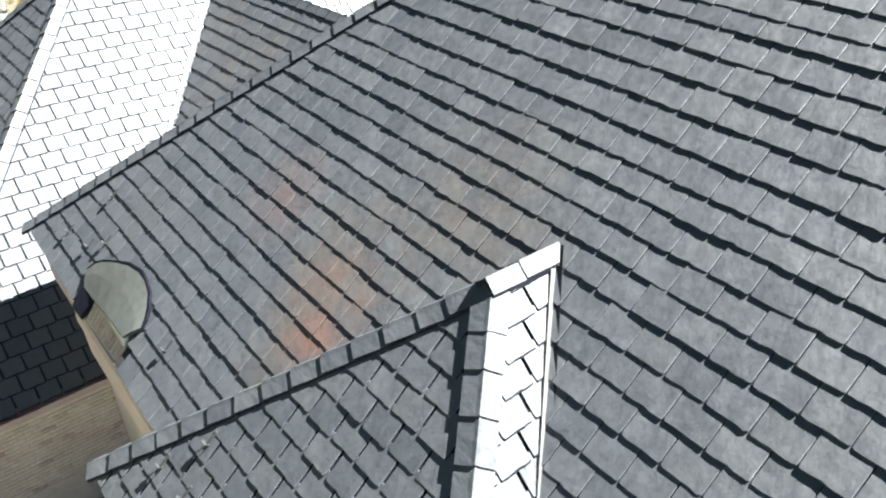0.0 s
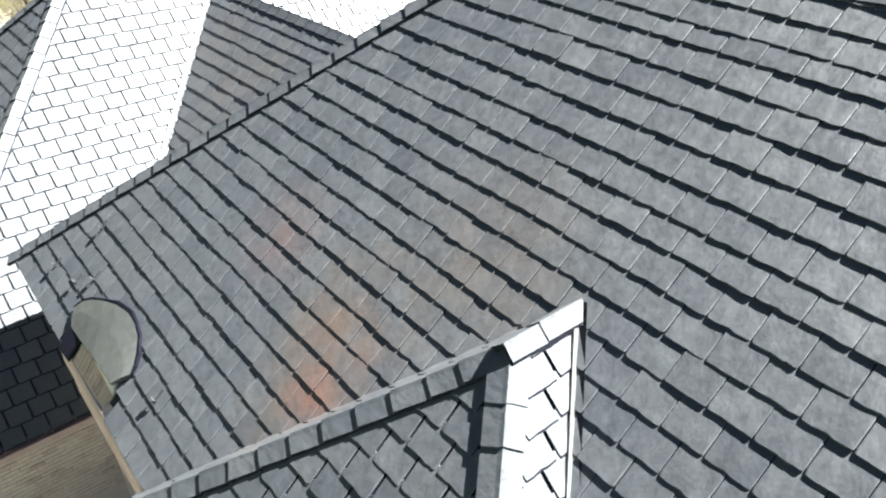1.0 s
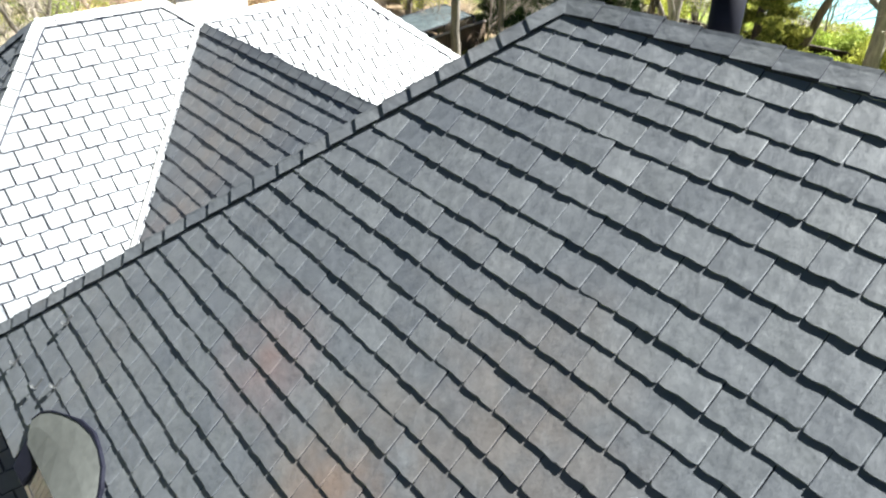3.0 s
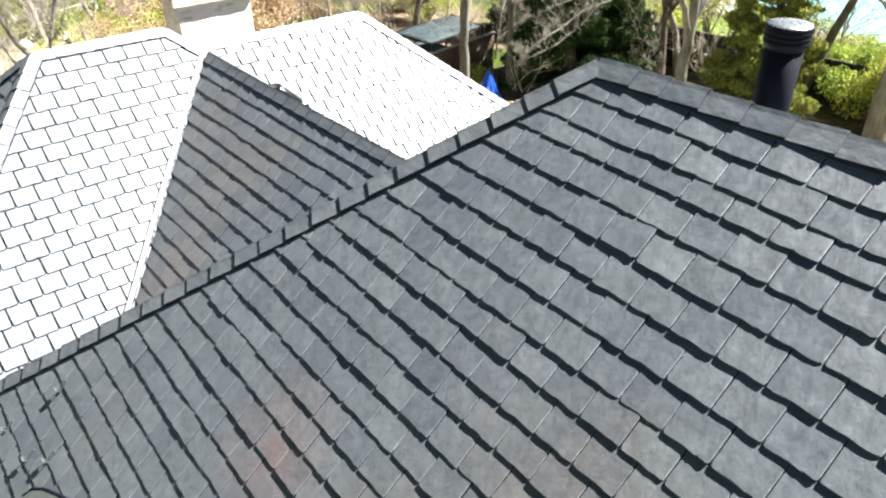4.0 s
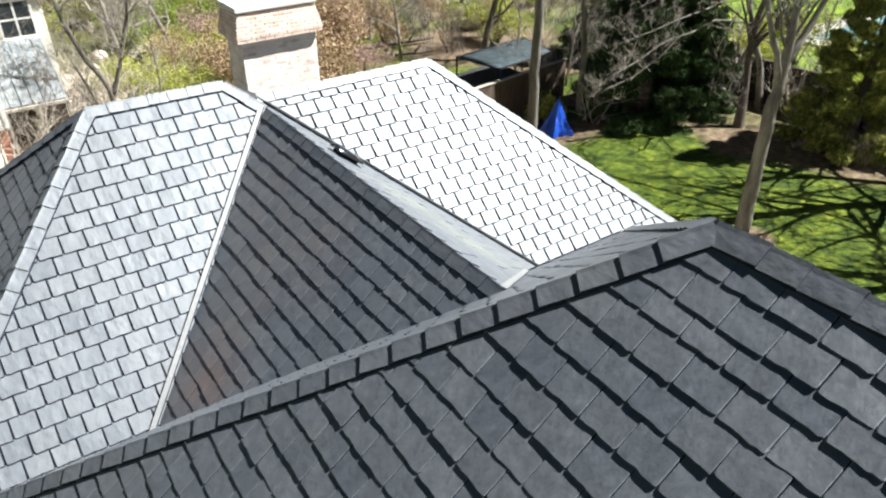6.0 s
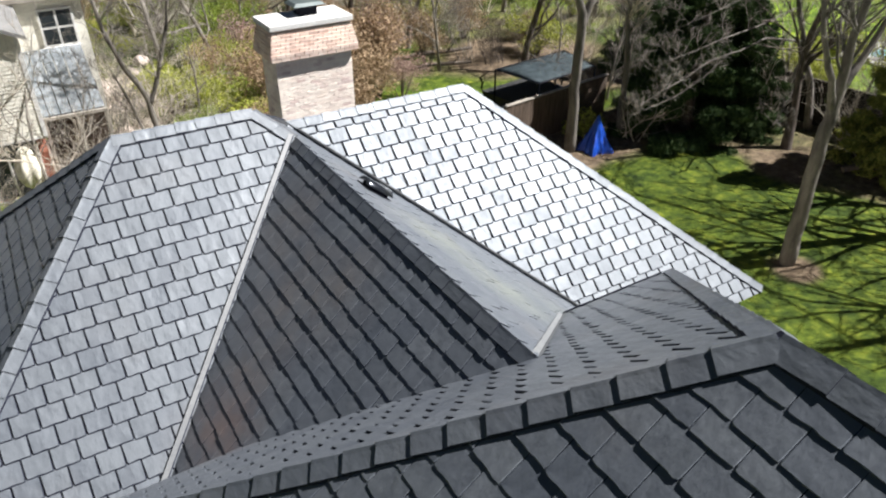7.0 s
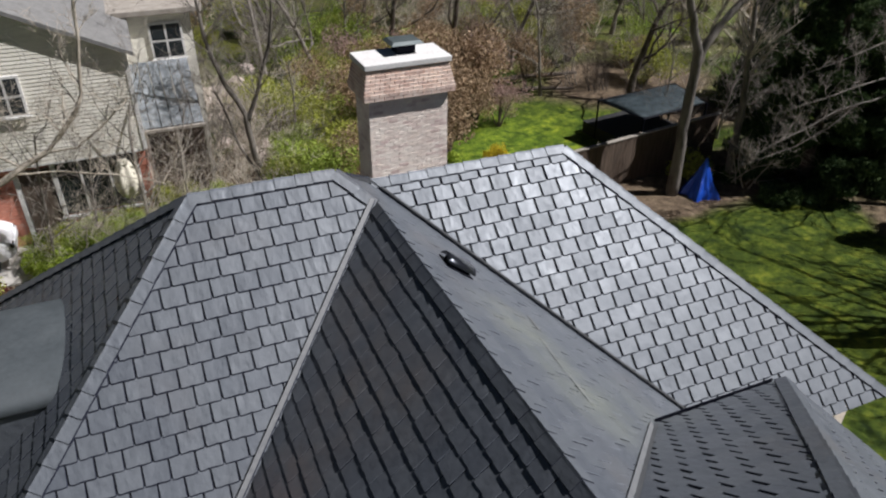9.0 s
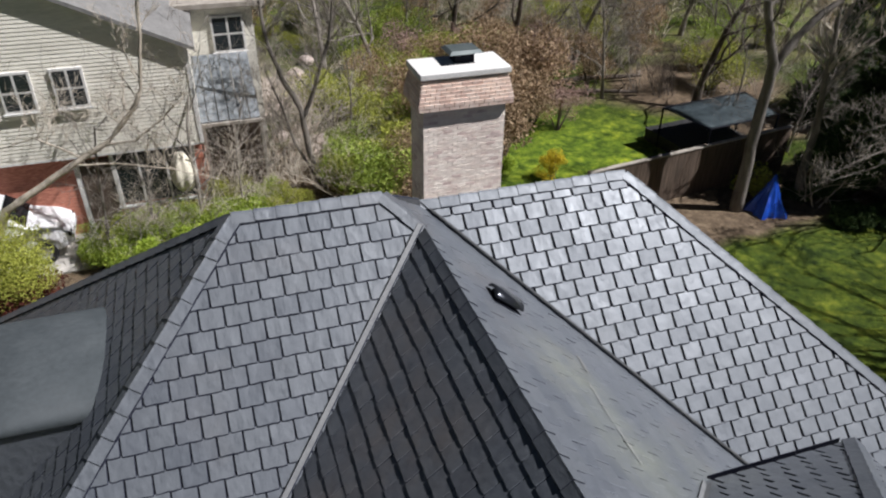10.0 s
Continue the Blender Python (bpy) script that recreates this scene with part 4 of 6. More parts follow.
def chimney():
    x0, x1, y0, y1 = 7.53, 9.29, 18.62, 19.5
    ob = thing("chimney", "tall tan brick chimney with a flared top and white crown", "chimney")
    part("core", box_bm(x0, y0, 0, x1, y1, 7.3), MORTAR, ob, "pale mortar core")
    bricks(ob, (x0, y0, 4.2), (1, 0), x1 - x0, 0, 2.42, (0, -1), False, 11, depth=0.003)
    bricks(ob, (x0, y1, 4.2), (0, -1), y1 - y0, 0, 2.42, (-1, 0), True, 12, depth=0.003)
    # the flared head: corbelled courses that step out downwards
    jv, jf = [], []
    r = random.Random(3)
    rows = 9
    for k in range(rows):
        z = 6.68 + k * 0.073
        out = 0.135 * (1 - k / (rows - 1)) ** 0.85
        if k == 0:
            out = 0.115
        for (ax, ay, bx, by), (ox, oy) in (((x0, y0, x1, y0), (0, -1)), ((x0, y1, x0, y0), (-1, 0)), ((x1, y0, x1, y1), (1, 0)), ((x1, y1, x0, y1), (0, 1))):
            a, b = Vector((ax, ay, 0)), Vector((bx, by, 0))
            d = (b - a).normalized()
            ln = (b - a).length + 2 * out
            s = -out - (0.1 if k % 2 else 0)
            while s < ln - out:
                e0, e1 = max(-out, s), min(ln - out, s + 0.2)
                if e1 - e0 > 0.03:
                    o = Vector((ox, oy, 0)) * (out + 0.014 + r.uniform(-0.002, 0.002))
                    base = len(jv)
                    for zz in (z, z + 0.071):
                        for e, q in ((e0, Vector()), (e1, Vector()), (e1, o), (e0, o)):
                            jv.append(tuple(a + d * e + q + Vector((0, 0, zz))))
                    jf += [tuple(base + i for i in f) for f in ((0, 1, 2, 3), (7, 6, 5, 4), (3, 2, 6, 7), (0, 3, 7, 4), (2, 1, 5, 6))]
                s += 0.21
    tagged(put("flared_head", mesh_of("flared_head", jv, jf, BRICK_HEAD), ob), "reddish tan corbelled brick head", kind="stuff")
    bm = box_bm(x0 - 0.07, y0 - 0.07, 7.30, x1 + 0.07, y1 + 0.07, 7.42, 0.015)
    part("crown", bm, CONCRETE, ob, "white cement crown slab")
    cx, cy = 8.53, 19.2
    part("flue", lathe_bm([(0.17, 7.42), (0.17, 7.60), (0.14, 7.60)], (cx, cy, 0), 20), BLACK, ob, "dark flue collar")
    part("cowl_mesh", box_bm(cx - 0.21, cy - 0.17, 7.42, cx + 0.21, cy + 0.17, 7.63, 0.01), BLACK, ob, "black mesh cage")
    bm = bmesh.new()
    pts = [(-0.36, -0.30, 7.63), (0.36, -0.30, 7.63), (0.36, 0.30, 7.63), (-0.36, 0.30, 7.63), (-0.29, -0.23, 7.69), (0.29, -0.23, 7.69), (0.29, 0.23, 7.69), (-0.29, 0.23, 7.69)]
    bv = [bm.verts.new((cx + x, cy + y, z)) for x, y, z in pts]
    for f in ((3, 2, 1, 0), (4, 5, 6, 7), (0, 1, 5, 4), (1, 2, 6, 5), (2, 3, 7, 6), (3, 0, 4, 7)):
        bm.faces.new([bv[i] for i in f])
    part("cowl_lid", bm, plain("grey_green_metal", (0.08, 0.10, 0.10), (0.12, 0.14, 0.135), 4, (0.4, 0.55), 0.3), ob, "grey metal cowl lid")


chimney()

# ---- trees and shrubs ----


def limbs(seed, height, radius, spread=0.55, lean=(0, 0), boughs=9, depth=3, clear=0.35, fork=False):
    """Vertices and faces of a bare tree: its trunk, and all its boughs and twigs."""
    r = random.Random(seed)
    out = {"trunk": ([], []), "boughs": ([], [])}

    def tube(key, pts, rad, sides):
        vs, fs = out[key]
        b = len(vs)
        for i, p in enumerate(pts):
            d = (pts[min(i + 1, len(pts) - 1)] - pts[max(i - 1, 0)]).normalized()
            a = d.orthogonal().normalized()
            c = d.cross(a)
            ph = 0.0
            for k in range(sides):
                t = 2 * math.pi * k / sides + ph
                vs.append(tuple(p + (a * math.cos(t) + c * math.sin(t)) * rad[i]))
        for i in range(len(pts) - 1):
            for k in range(sides):
                fs.append((b + i * sides + k, b + i * sides + (k + 1) % sides, b + (i + 1) * sides + (k + 1) % sides, b + (i + 1) * sides + k))

    def grow(p, d, length, rad, level):
        n = 7 if level == 0 else (5 if level == 1 else 3)
        pts, rads, way = [p.copy()], [rad * (1.5 if level == 0 else 1)], d.copy()
        for i in range(n):
            wob = (0.10, 0.22, 0.3, 0.35)[min(level, 3)]
            way = (way + Vector((r.gauss(0, wob), r.gauss(0, wob), r.gauss(0, wob) + (0.06 if level else 0.02)))).normalized()
            p = p + way * (length / n)
            pts.append(p.copy())
            rads.append(rad * (1 - (0.62 if level == 0 else 0.8) * (i + 1) / n))
        tube("trunk" if level == 0 else "boughs", pts, rads, (9, 5, 4, 3)[min(level, 3)])
        if level >= depth:
            return
        count = boughs if level == 0 else (6 if level == 1 else 5)
        for k in range(count):
            t = r.uniform(clear if level == 0 else 0.2, 1.0)
            i = min(n - 1, int(t * n))
            q = pts[i].lerp(pts[i + 1], t * n - i) if t < 1 else pts[n]
            side = (pts[i + 1] - pts[i]).normalized()
            a = side.orthogonal().normalized()
            a.rotate(Matrix.Rotation(r.uniform(0, 2 * math.pi), 3, side))
            grow(q, (side * (1 - spread) + a * spread * r.uniform(0.7, 1.3) + Vector((0, 0, 0.12))).normalized(), length * (0.5 if level == 0 else 0.55) * r.uniform(0.7, 1.15), max(0.006, rads[i] * (0.5 if level == 0 else 0.55)), level + 1)

    up = Vector((lean[0], lean[1], 1)).normalized()
    if fork:
        for k, (dx, dy) in enumerate(((-0.32, 0.02), (0.16, 0.05))):
            grow(Vector((0.05 * k, 0, -0.1)), (up + Vector((dx, dy, 0))).normalized(), height, radius * (1 - 0.15 * k), 0)
    else:
        grow(Vector((0, 0, -0.1)), up, height, radius, 0)
    return out


def bare_tree(at, seed, height, radius, label, material=None, group="", **how):
    ob = thing("tree", label, "tree", group, at=pose(*at))
    for key, (vs, fs) in limbs(seed, height, radius, **how).items():
        put(key if key == "trunk" else "crown", mesh_of(key, vs, fs, material or BARK, True), ob)
    return ob


def foliage(seed, count, lumps, size, flat=0.0, thin=0.45):
    """Many small leaves gathered round lumps (x, y, z, radius, squash)."""
    r = random.Random(seed)
    vs, fs = [], []
    tot = sum(l[3] ** 2 for l in lumps)
    for x, y, z, rad, sq in lumps:
        for _ in range(int(count * rad ** 2 / tot)):
            d = Vector((r.gauss(0, 1), r.gauss(0, 1), r.gauss(0, 1))).normalized()
            k = rad * (r.random() ** 0.33) * (1 + 0.25 * noise.noise(d * 2.3 + Vector((x, y, z))))
            p = Vector((x + d.x * k, y + d.y * k, z + d.z * k * sq))
            a = Vector((r.gauss(0, 1), r.gauss(0, 1), r.gauss(0, 1) * (1 - flat))).normalized()
            b = a.orthogonal().normalized()
            b.rotate(Matrix.Rotation(r.uniform(0, 6.28), 3, a))
            s = size * r.uniform(0.5, 1.4)
            q = len(vs)
            vs += [tuple(p + b * s), tuple(p + a * s * thin), tuple(p - b * s), tuple(p - a * s * thin + b.cross(a) * s * 0.3)]
            fs.append((q, q + 1, q + 2, q + 3))
    return vs, fs


def shrub(at, seed, size, count, leaf, material, label, group="", squash=0.8, name="shrub", stems=7, tall=1.0):
    r = random.Random(seed)
    ob = thing(name, label, name.replace("_", " "), group, at=pose(*at))
    lumps = []
    for _ in range(9):
        a, q = r.uniform(0, 6.28), size * r.uniform(0.1, 0.75)
        lumps.append((q * math.cos(a), q * math.sin(a), size * tall * r.uniform(0.35, 1.15), size * r.uniform(0.3, 0.55), squash * max(1, tall * 0.8)))
    vs, fs = foliage(seed, count, lumps, leaf)
    put("leaves", mesh_of("leaves", vs, fs, material), ob)
    bm = bmesh.new()
    for x, y, z, rad, _ in lumps[:stems]:
        tube_bm([(x * 0.1, y * 0.1, -0.05), (x * 0.5, y * 0.5, z * 0.6), (x, y, z + rad * 0.6)], [0.03 * size, 0.02 * size, 0.006], 4, False, bm)
    part("stem", bm, BARK_DARK, ob)
    return ob


def conifer(at, seed, height, width, count, label, material=None, leaf=0.13):
    r = random.Random(seed)
    ob = thing("conifer", label, "tree", at=pose(*at))
    vs, fs = [], []
    lumps = []
    for k in range(240):
        t = ((k + 0.5) / 240) ** 1.15
        a = k * 2.4 + r.uniform(-0.5, 0.5)
        reach = width * (1 - t) ** 0.75 * r.uniform(0.35, 1.0)
        lumps.append((reach * math.cos(a), reach * math.sin(a), height * (0.03 + 0.93 * t) - 0.2 * reach, 0.12 * width * (1.2 - t) * r.uniform(0.7, 1.3) + 0.1, 0.55))
    vs, fs = foliage(seed, count, lumps, leaf, 0.4, 0.13)
    put("crown", mesh_of("crown", vs, fs, material or LEAF_DARK), ob)
    part("trunk", tube_bm([(0, 0, -0.1), (0.05, 0, height * 0.5), (0, 0.03, height * 0.97)], [0.22, 0.13, 0.03], 8), BARK_DARK, ob)
    return ob




TREE_A = [
    ([(20.27, 13.65, -0.1), (20.3, 13.65, 1.3), (20.22, 13.65, 2.84), (20.24, 13.65, 4.1), (20.3, 13.65, 4.9), (20.34, 13.65, 5.6), (20.2, 13.6, 6.8), (20.3, 13.5, 8.6), (20.1, 13.6, 11.0)], 0.235, 0.05),
    ([(20.27, 13.65, 4.6), (19.85, 13.65, 5.5), (19.25, 13.7, 6.4), (18.8, 13.8, 7.6), (18.3, 13.9, 10.4)], 0.11, 0.03),
    ([(20.32, 13.65, 5.1), (20.85, 13.62, 5.75), (21.2, 13.6, 6.3), (21.7, 13.5, 8.0), (22.1, 13.6, 10.4)], 0.12, 0.03),
    ([(20.2, 13.6, 6.6), (19.7, 13.6, 7.3), (19.3, 13.5, 9.0)], 0.07, 0.02)]


def shaped_tree(label, stems, seed, material, twigs=12, reach=1.7, group="", fine_wood=None):
    """A bare tree from its main limbs (points, first and last radius), with twigs grown along them."""
    r = random.Random(seed)
    base = Vector(stems[0][0][0])
    ob = thing("tree", label, "tree", group, at=pose(base.x, base.y, 0))
    foot = Vector((base.x, base.y, 0))
    tv, tf, cv, cf = [], [], [], []
    bm = bmesh.new()
    for pts, r0, r1 in stems:
        pts = [Vector(p) - foot for p in pts]
        fine = []
        for a, b in zip(pts, pts[1:]):
            fine += [a.lerp(b, k / 3) + Vector((r.gauss(0, 0.3), r.gauss(0, 0.3), 0)) * r0 * 0.4 * (k > 0) for k in range(3)]
        fine.append(pts[-1])
        n = len(fine) - 1
        rad = [r0 + (r1 - r0) * (k / n) for k in range(n + 1)]
        tube_bm(fine, rad, 11, True, bm)
        low = 0.55 if r0 > 0.1 else 0.3
        for k in range(0 if r0 > 0.19 and r1 > 0.1 else twigs):
            t = r.uniform(low, 1.0) * n
            i = min(n - 1, int(t))
            p = fine[i].lerp(fine[i + 1], t - i)
            a = r.uniform(0, 6.28)
            got = limbs(seed * 100 + k + len(cv), reach * r.uniform(0.5, 1.2), max(0.008, rad[i] * 0.35), lean=(1.1 * math.cos(a), 1.1 * math.sin(a)), boughs=6, depth=2, clear=0.1)
            for v, f in got.values():
                b = len(cv)
                cv += [(x + p.x, y + p.y, z + p.z + 0.08) for x, y, z in v]
                cf += [tuple(b + i for i in q) for q in f]
    # knots and ridges in the bark
    for v in bm.verts:
        k = 0.03 * noise.noise(v.co * 2.1) + 0.022 * noise.noise(Vector((v.co.x * 9, v.co.y * 9, v.co.z * 1.3)))
        v.co += Vector((noise.noise(v.co * 3.1 + Vector((7, 0, 0))), noise.noise(v.co * 3.1 + Vector((0, 9, 0))), 0)) * 0.03 + Vector((k, k, 0))
    part("trunk", bm, material, ob, "", True)
    put("crown", mesh_of("crown", cv, cf, fine_wood or material), ob)
    return ob


tree_a = shaped_tree("tall bare grey tree leaning over the lawn", TREE_A, 21, BARK_MID, 13, 2.6)
tree_b = shaped_tree("bare forked grey tree beside the blue tarpaulin", [
    ([(19.9, 22.9, -0.1), (19.92, 22.9, 1.4), (19.89, 22.9, 2.9), (19.9, 22.9, 5.1), (19.5, 22.9, 6.1), (19.1, 22.9, 7.2), (19.0, 23.2, 9.8), (18.6, 23.3, 12.0)], 0.225, 0.05),
    ([(19.9, 22.9, 4.6), (20.15, 22.9, 5.3), (20.56, 22.9, 5.83), (21.23, 22.9, 6.45), (21.95, 22.9, 6.9), (23.2, 22.7, 8.4), (24.4, 22.4, 10.2)], 0.16, 0.05)], 8, BARK_MID, 9, 2.6)
tree_c = shaped_tree("slim bare tree in front of the fence", [
    ([(22.65, 23.1, -0.1), (22.56, 23.1, 1.3), (22.6, 23.1, 2.3), (22.3, 23.1, 4.4), (22.1, 23.1, 6.2), (22.0, 23.1, 9.0)], 0.16, 0.05)], 13, BARK_MID, 26, 2.4, fine_wood=BARK_PALE)
tree_m = shaped_tree("spreading bare tree whose long pale boughs droop before the evergreen", [
    ([(29.3, 19.4, -0.1), (28.9, 19.5, 1.8), (28.1, 19.7, 3.4), (27.2, 19.8, 5.2), (26.8, 19.9, 7.6)], 0.16, 0.05),
    ([(27.9, 19.7, 3.7), (25.8, 19.8, 4.1), (24.5, 19.8, 3.86), (23.0, 19.8, 3.75), (21.8, 19.8, 3.3), (20.6, 19.8, 3.0), (19.6, 19.7, 2.75)], 0.045, 0.008),
    ([(23.9, 19.8, 3.8), (23.0, 19.9, 3.15), (21.9, 20.0, 2.65), (20.7, 20.0, 2.5), (19.8, 20.1, 2.3)], 0.022, 0.007),
    ([(27.3, 19.8, 5.0), (25.2, 19.8, 4.6), (23.6, 19.7, 4.5), (22.2, 19.7, 4.3), (20.4, 19.6, 4.15)], 0.034, 0.008),
    ([(27.0, 19.9, 6.2), (25.1, 20.0, 5.8), (23.4, 20.0, 5.4), (21.6, 20.1, 5.0)], 0.03, 0.008),
    ([(28.4, 19.6, 2.8), (27.6, 19.4, 1.9), (26.9, 19.2, 1.2), (26.2, 19.0, 0.9)], 0.022, 0.007)], 33, BARK_MID, 8, 1.15, fine_wood=BARK)
tree_d = bare_tree((27.1, 18.75, 0), 14, 10.0, 0.15, "slender dark bare tree at the edge of the lawn", BARK_DARK, lean=(0.02, 0.02), boughs=10, clear=0.2)
tree_e = bare_tree((30.2, 14.45, 0), 15, 11.0, 0.2, "leaning bare tree by the back fence", BARK_DARK, lean=(0.18, -0.22), boughs=9)
tree_f = bare_tree((28.6, 10.6, 0), 16, 12.0, 0.32, "bare tree whose branches shade the lawn", boughs=18, clear=0.25)
tree_k = bare_tree((33.0, 8.4, 0), 25, 13.0, 0.26, "bare tree beyond the lawn's sunny edge", boughs=14, clear=0.25)
tree_l = bare_tree((25.6, 7.4, 0), 26, 12.0, 0.24, "broad bare tree shading the near lawn", boughs=14, clear=0.25)
tree_g = shaped_tree("bare dark tree forking before the neighbour's patio", [
    ([(6.81, 28.7, -0.1), (6.45, 28.7, 1.4), (6.33, 28.7, 2.9), (5.7, 28.7, 4.5), (5.5, 28.7, 5.2), (5.38, 28.7, 6.6), (5.2, 28.8, 8.4)], 0.12, 0.03),
    ([(6.36, 28.7, 2.7), (6.6, 28.7, 3.1), (6.91, 28.7, 3.86), (7.41, 28.7, 5.21), (7.57, 28.7, 5.9), (7.8, 28.6, 7.6)], 0.085, 0.03),
    ([(6.7, 28.75, 0.2), (6.0, 28.75, 1.76), (5.75, 28.75, 2.92), (5.3, 28.8, 4.4)], 0.06, 0.02)], 17, BARK_MID, 18, 1.8, fine_wood=BARK)
tree_h = shaped_tree("pale bare tree slanting before the neighbour's wall", [
    ([(-3.4, 25.5, -0.1), (-2.2, 25.5, 2.3), (-1.2, 25.5, 2.87), (-0.09, 25.5, 3.5), (0.71, 25.5, 3.91), (1.6, 25.5, 4.85), (1.83, 25.5, 5.3), (2.1, 25.5, 6.7), (2.3, 25.5, 8.4)], 0.115, 0.03),
    ([(0.6, 25.5, 3.86), (1.41, 25.45, 3.9), (2.17, 25.4, 4.43), (2.95, 25.4, 5.1)], 0.04, 0.012),
    ([(-0.3, 25.45, 3.4), (0.9, 25.4, 3.3), (2.2, 25.3, 3.0), (3.4, 25.3, 2.5)], 0.03, 0.010),
    ([(0.0, 25.5, 3.55), (-0.42, 25.45, 3.9), (-0.98, 25.4, 4.3), (-1.9, 25.4, 4.1)], 0.035, 0.012)], 19, BARK_PALE, 8, 1.5)
tree_i = bare_tree((28.2, 20.5, 0), 23, 8.0, 0.1, "thin pale bare sapling by the fence", boughs=10, clear=0.15)
tree_j = bare_tree((24.2, 31.5, 0), 24, 9.0, 0.16, "bare tree behind the canopy", BARK_DARK, boughs=11, clear=0.15)
conifer((25.4, 22.2, 0), 31, 10.5, 3.0, 90000, "tall dark evergreen with drooping boughs by the fence")
conifer((27.6, 21.6, 0), 36, 5.2, 2.3, 42000, "low spreading dark evergreen beside the tall one")
conifer((29.1, 15.4, 0), 32, 9.0, 2.4, 50000, "green cedar at the far edge of the lawn", LEAF_CEDAR, 0.13)
conifer((29.6, 28.2, 0), 34, 9.0, 2.6, 30000, "dark evergreen behind the fence corner")
conifer((33.8, 27.4, 0), 35, 8.0, 2.5, 28000, "dark evergreen beyond the back fence")
shrub((30.5, 11.8, 0), 41, 2.0, 12000, 0.06, LEAF_YELLOW, "yellow-green leafy shrub by the back fence")
shrub((31.4, 13.2, 0), 42, 1.8, 10000, 0.06, LEAF_GREEN, "fresh green shrub by the back fence")
shrub((32.5, 22.5, 0), 43, 1.8, 8000, 0.07, LEAF_YELLOW, "bright yellow-green shrub beyond the fence")
shrub((14.9, 26.8, 0), 44, 0.7, 2600, 0.035, leaf_mat("yellow_blossom", (0.45, 0.34, 0.02), (0.75, 0.6, 0.05)), "small shrub in bright yellow blossom")
shrub((21.0, 23.4, 0), 45, 0.9, 1400, 0.06, LEAF_YELLOW, "thin budding shrub behind the tarpaulin")
# rounded bush by the car
ball = thing("round_bush", "clipped yellow-green bush with a dark red foot", "bush", at=pose(-2.3, 24.0, 0))
vs, fs = foliage(51, 22000, [(0, 0, 1.75, 1.15, 0.95), (0.3, -0.2, 1.3, 1.0, 0.8), (-0.4, 0.2, 1.5, 1.0, 0.9)], 0.03)
put("leaves", mesh_of("leaves", vs, fs, LEAF_YELLOW), ball)
vs, fs = foliage(52, 3500, [(0.1, -0.1, 0.55, 1.15, 0.5)], 0.06)
put("under_leaves", mesh_of("under_leaves", vs, fs, LEAF_RED), ball, None, "dark red lower leaves")
part("stem", tube_bm([(0, 0, -0.05), (0, 0, 1.4)], [0.07, 0.04], 6), BARK_DARK, ball)

# scrub and wood behind the house: a few plants of each kind, repeated
r2 = random.Random(77)
kinds = [
    shrub((9.6, 31.5, 0), 61, 1.6, 5200, 0.05, LEAF_YELLOW, "loose yellow-green budding shrub", "scrub behind the house", tall=1.25),
    shrub((11.8, 34.0, 0), 62, 1.7, 5200, 0.05, LEAF_GREEN, "loose green budding shrub", "scrub behind the house", tall=1.1),
    shrub((15.4, 31.0, 0), 63, 1.6, 4600, 0.055, LEAF_BROWN, "tall dry brown-leaved shrub", "scrub behind the house", tall=1.6),
    shrub((17.2, 33.4, 0), 64, 1.5, 4000, 0.045, LEAF_PINK, "shrub with faded pink blossom", "scrub behind the house", tall=1.5),
]
spots = {0: [(9.4, 28.8), (8.2, 34), (10.8, 38), (13.5, 36.8), (17.4, 39.5), (22.5, 40), (14.8, 38.0), (26, 33), (7.9, 27.5), (12.0, 35.5), (3.2, 25.2), (5.2, 26.6), (33, 27), (34.2, 16.0), (35.0, 19.2), (36.4, 14.2), (35.8, 22.0), (33.8, 11.6), (0.3, 26.2), (1.4, 26.9), (2.6, 27.0), (3.6, 27.6)],
         1: [(8.2, 27.0), (7.6, 28.2), (10.2, 29.8), (11.4, 40.2), (13.2, 32.6), (12, 29.6), (10.2, 36.0), (8.4, 29.4), (16.2, 36.6), (20.5, 41), (0.6, 24.8), (1.8, 25.8), (4.0, 26.2), (-0.3, 25.6), (0.9, 25.6), (2.2, 26.4), (4.6, 27.4), (-0.6, 26.8), (3.0, 26.2), (14.2, 40.5), (27.5, 36)],
         2: [(9.3, 26.5), (10.6, 31.6), (14.0, 29.2), (14.6, 33.4), (16.4, 31.9), (12.6, 27.2), (13.4, 30.8), (11.2, 30.0), (16.8, 35.2), (13.8, 35.8), (19.4, 38.6), (11.0, 26.0), (18.5, 43), (24.5, 37.5)],
         3: [(17.0, 30.8), (12.4, 38.2), (15.8, 40.6), (18.8, 36.4), (2.6, 38), (22.6, 44)]}
for k, places in spots.items():
    for x, y in places:
        s = r2.uniform(0.75, 1.15) * (0.5 if x < 6 and y < 28 else 1)
        c = copy_thing(kinds[k], pose(x, y, 0, 0, 0, r2.uniform(0, 360)))
        c.scale = (s, s, s * r2.uniform(0.85, 1.1))
hedge = shrub((0.4, 25.9, 0), 66, 0.75, 4500, 0.045, LEAF_FRESH, "low fresh green shrub on the patio's edge", "low green shrubs", tall=0.9)
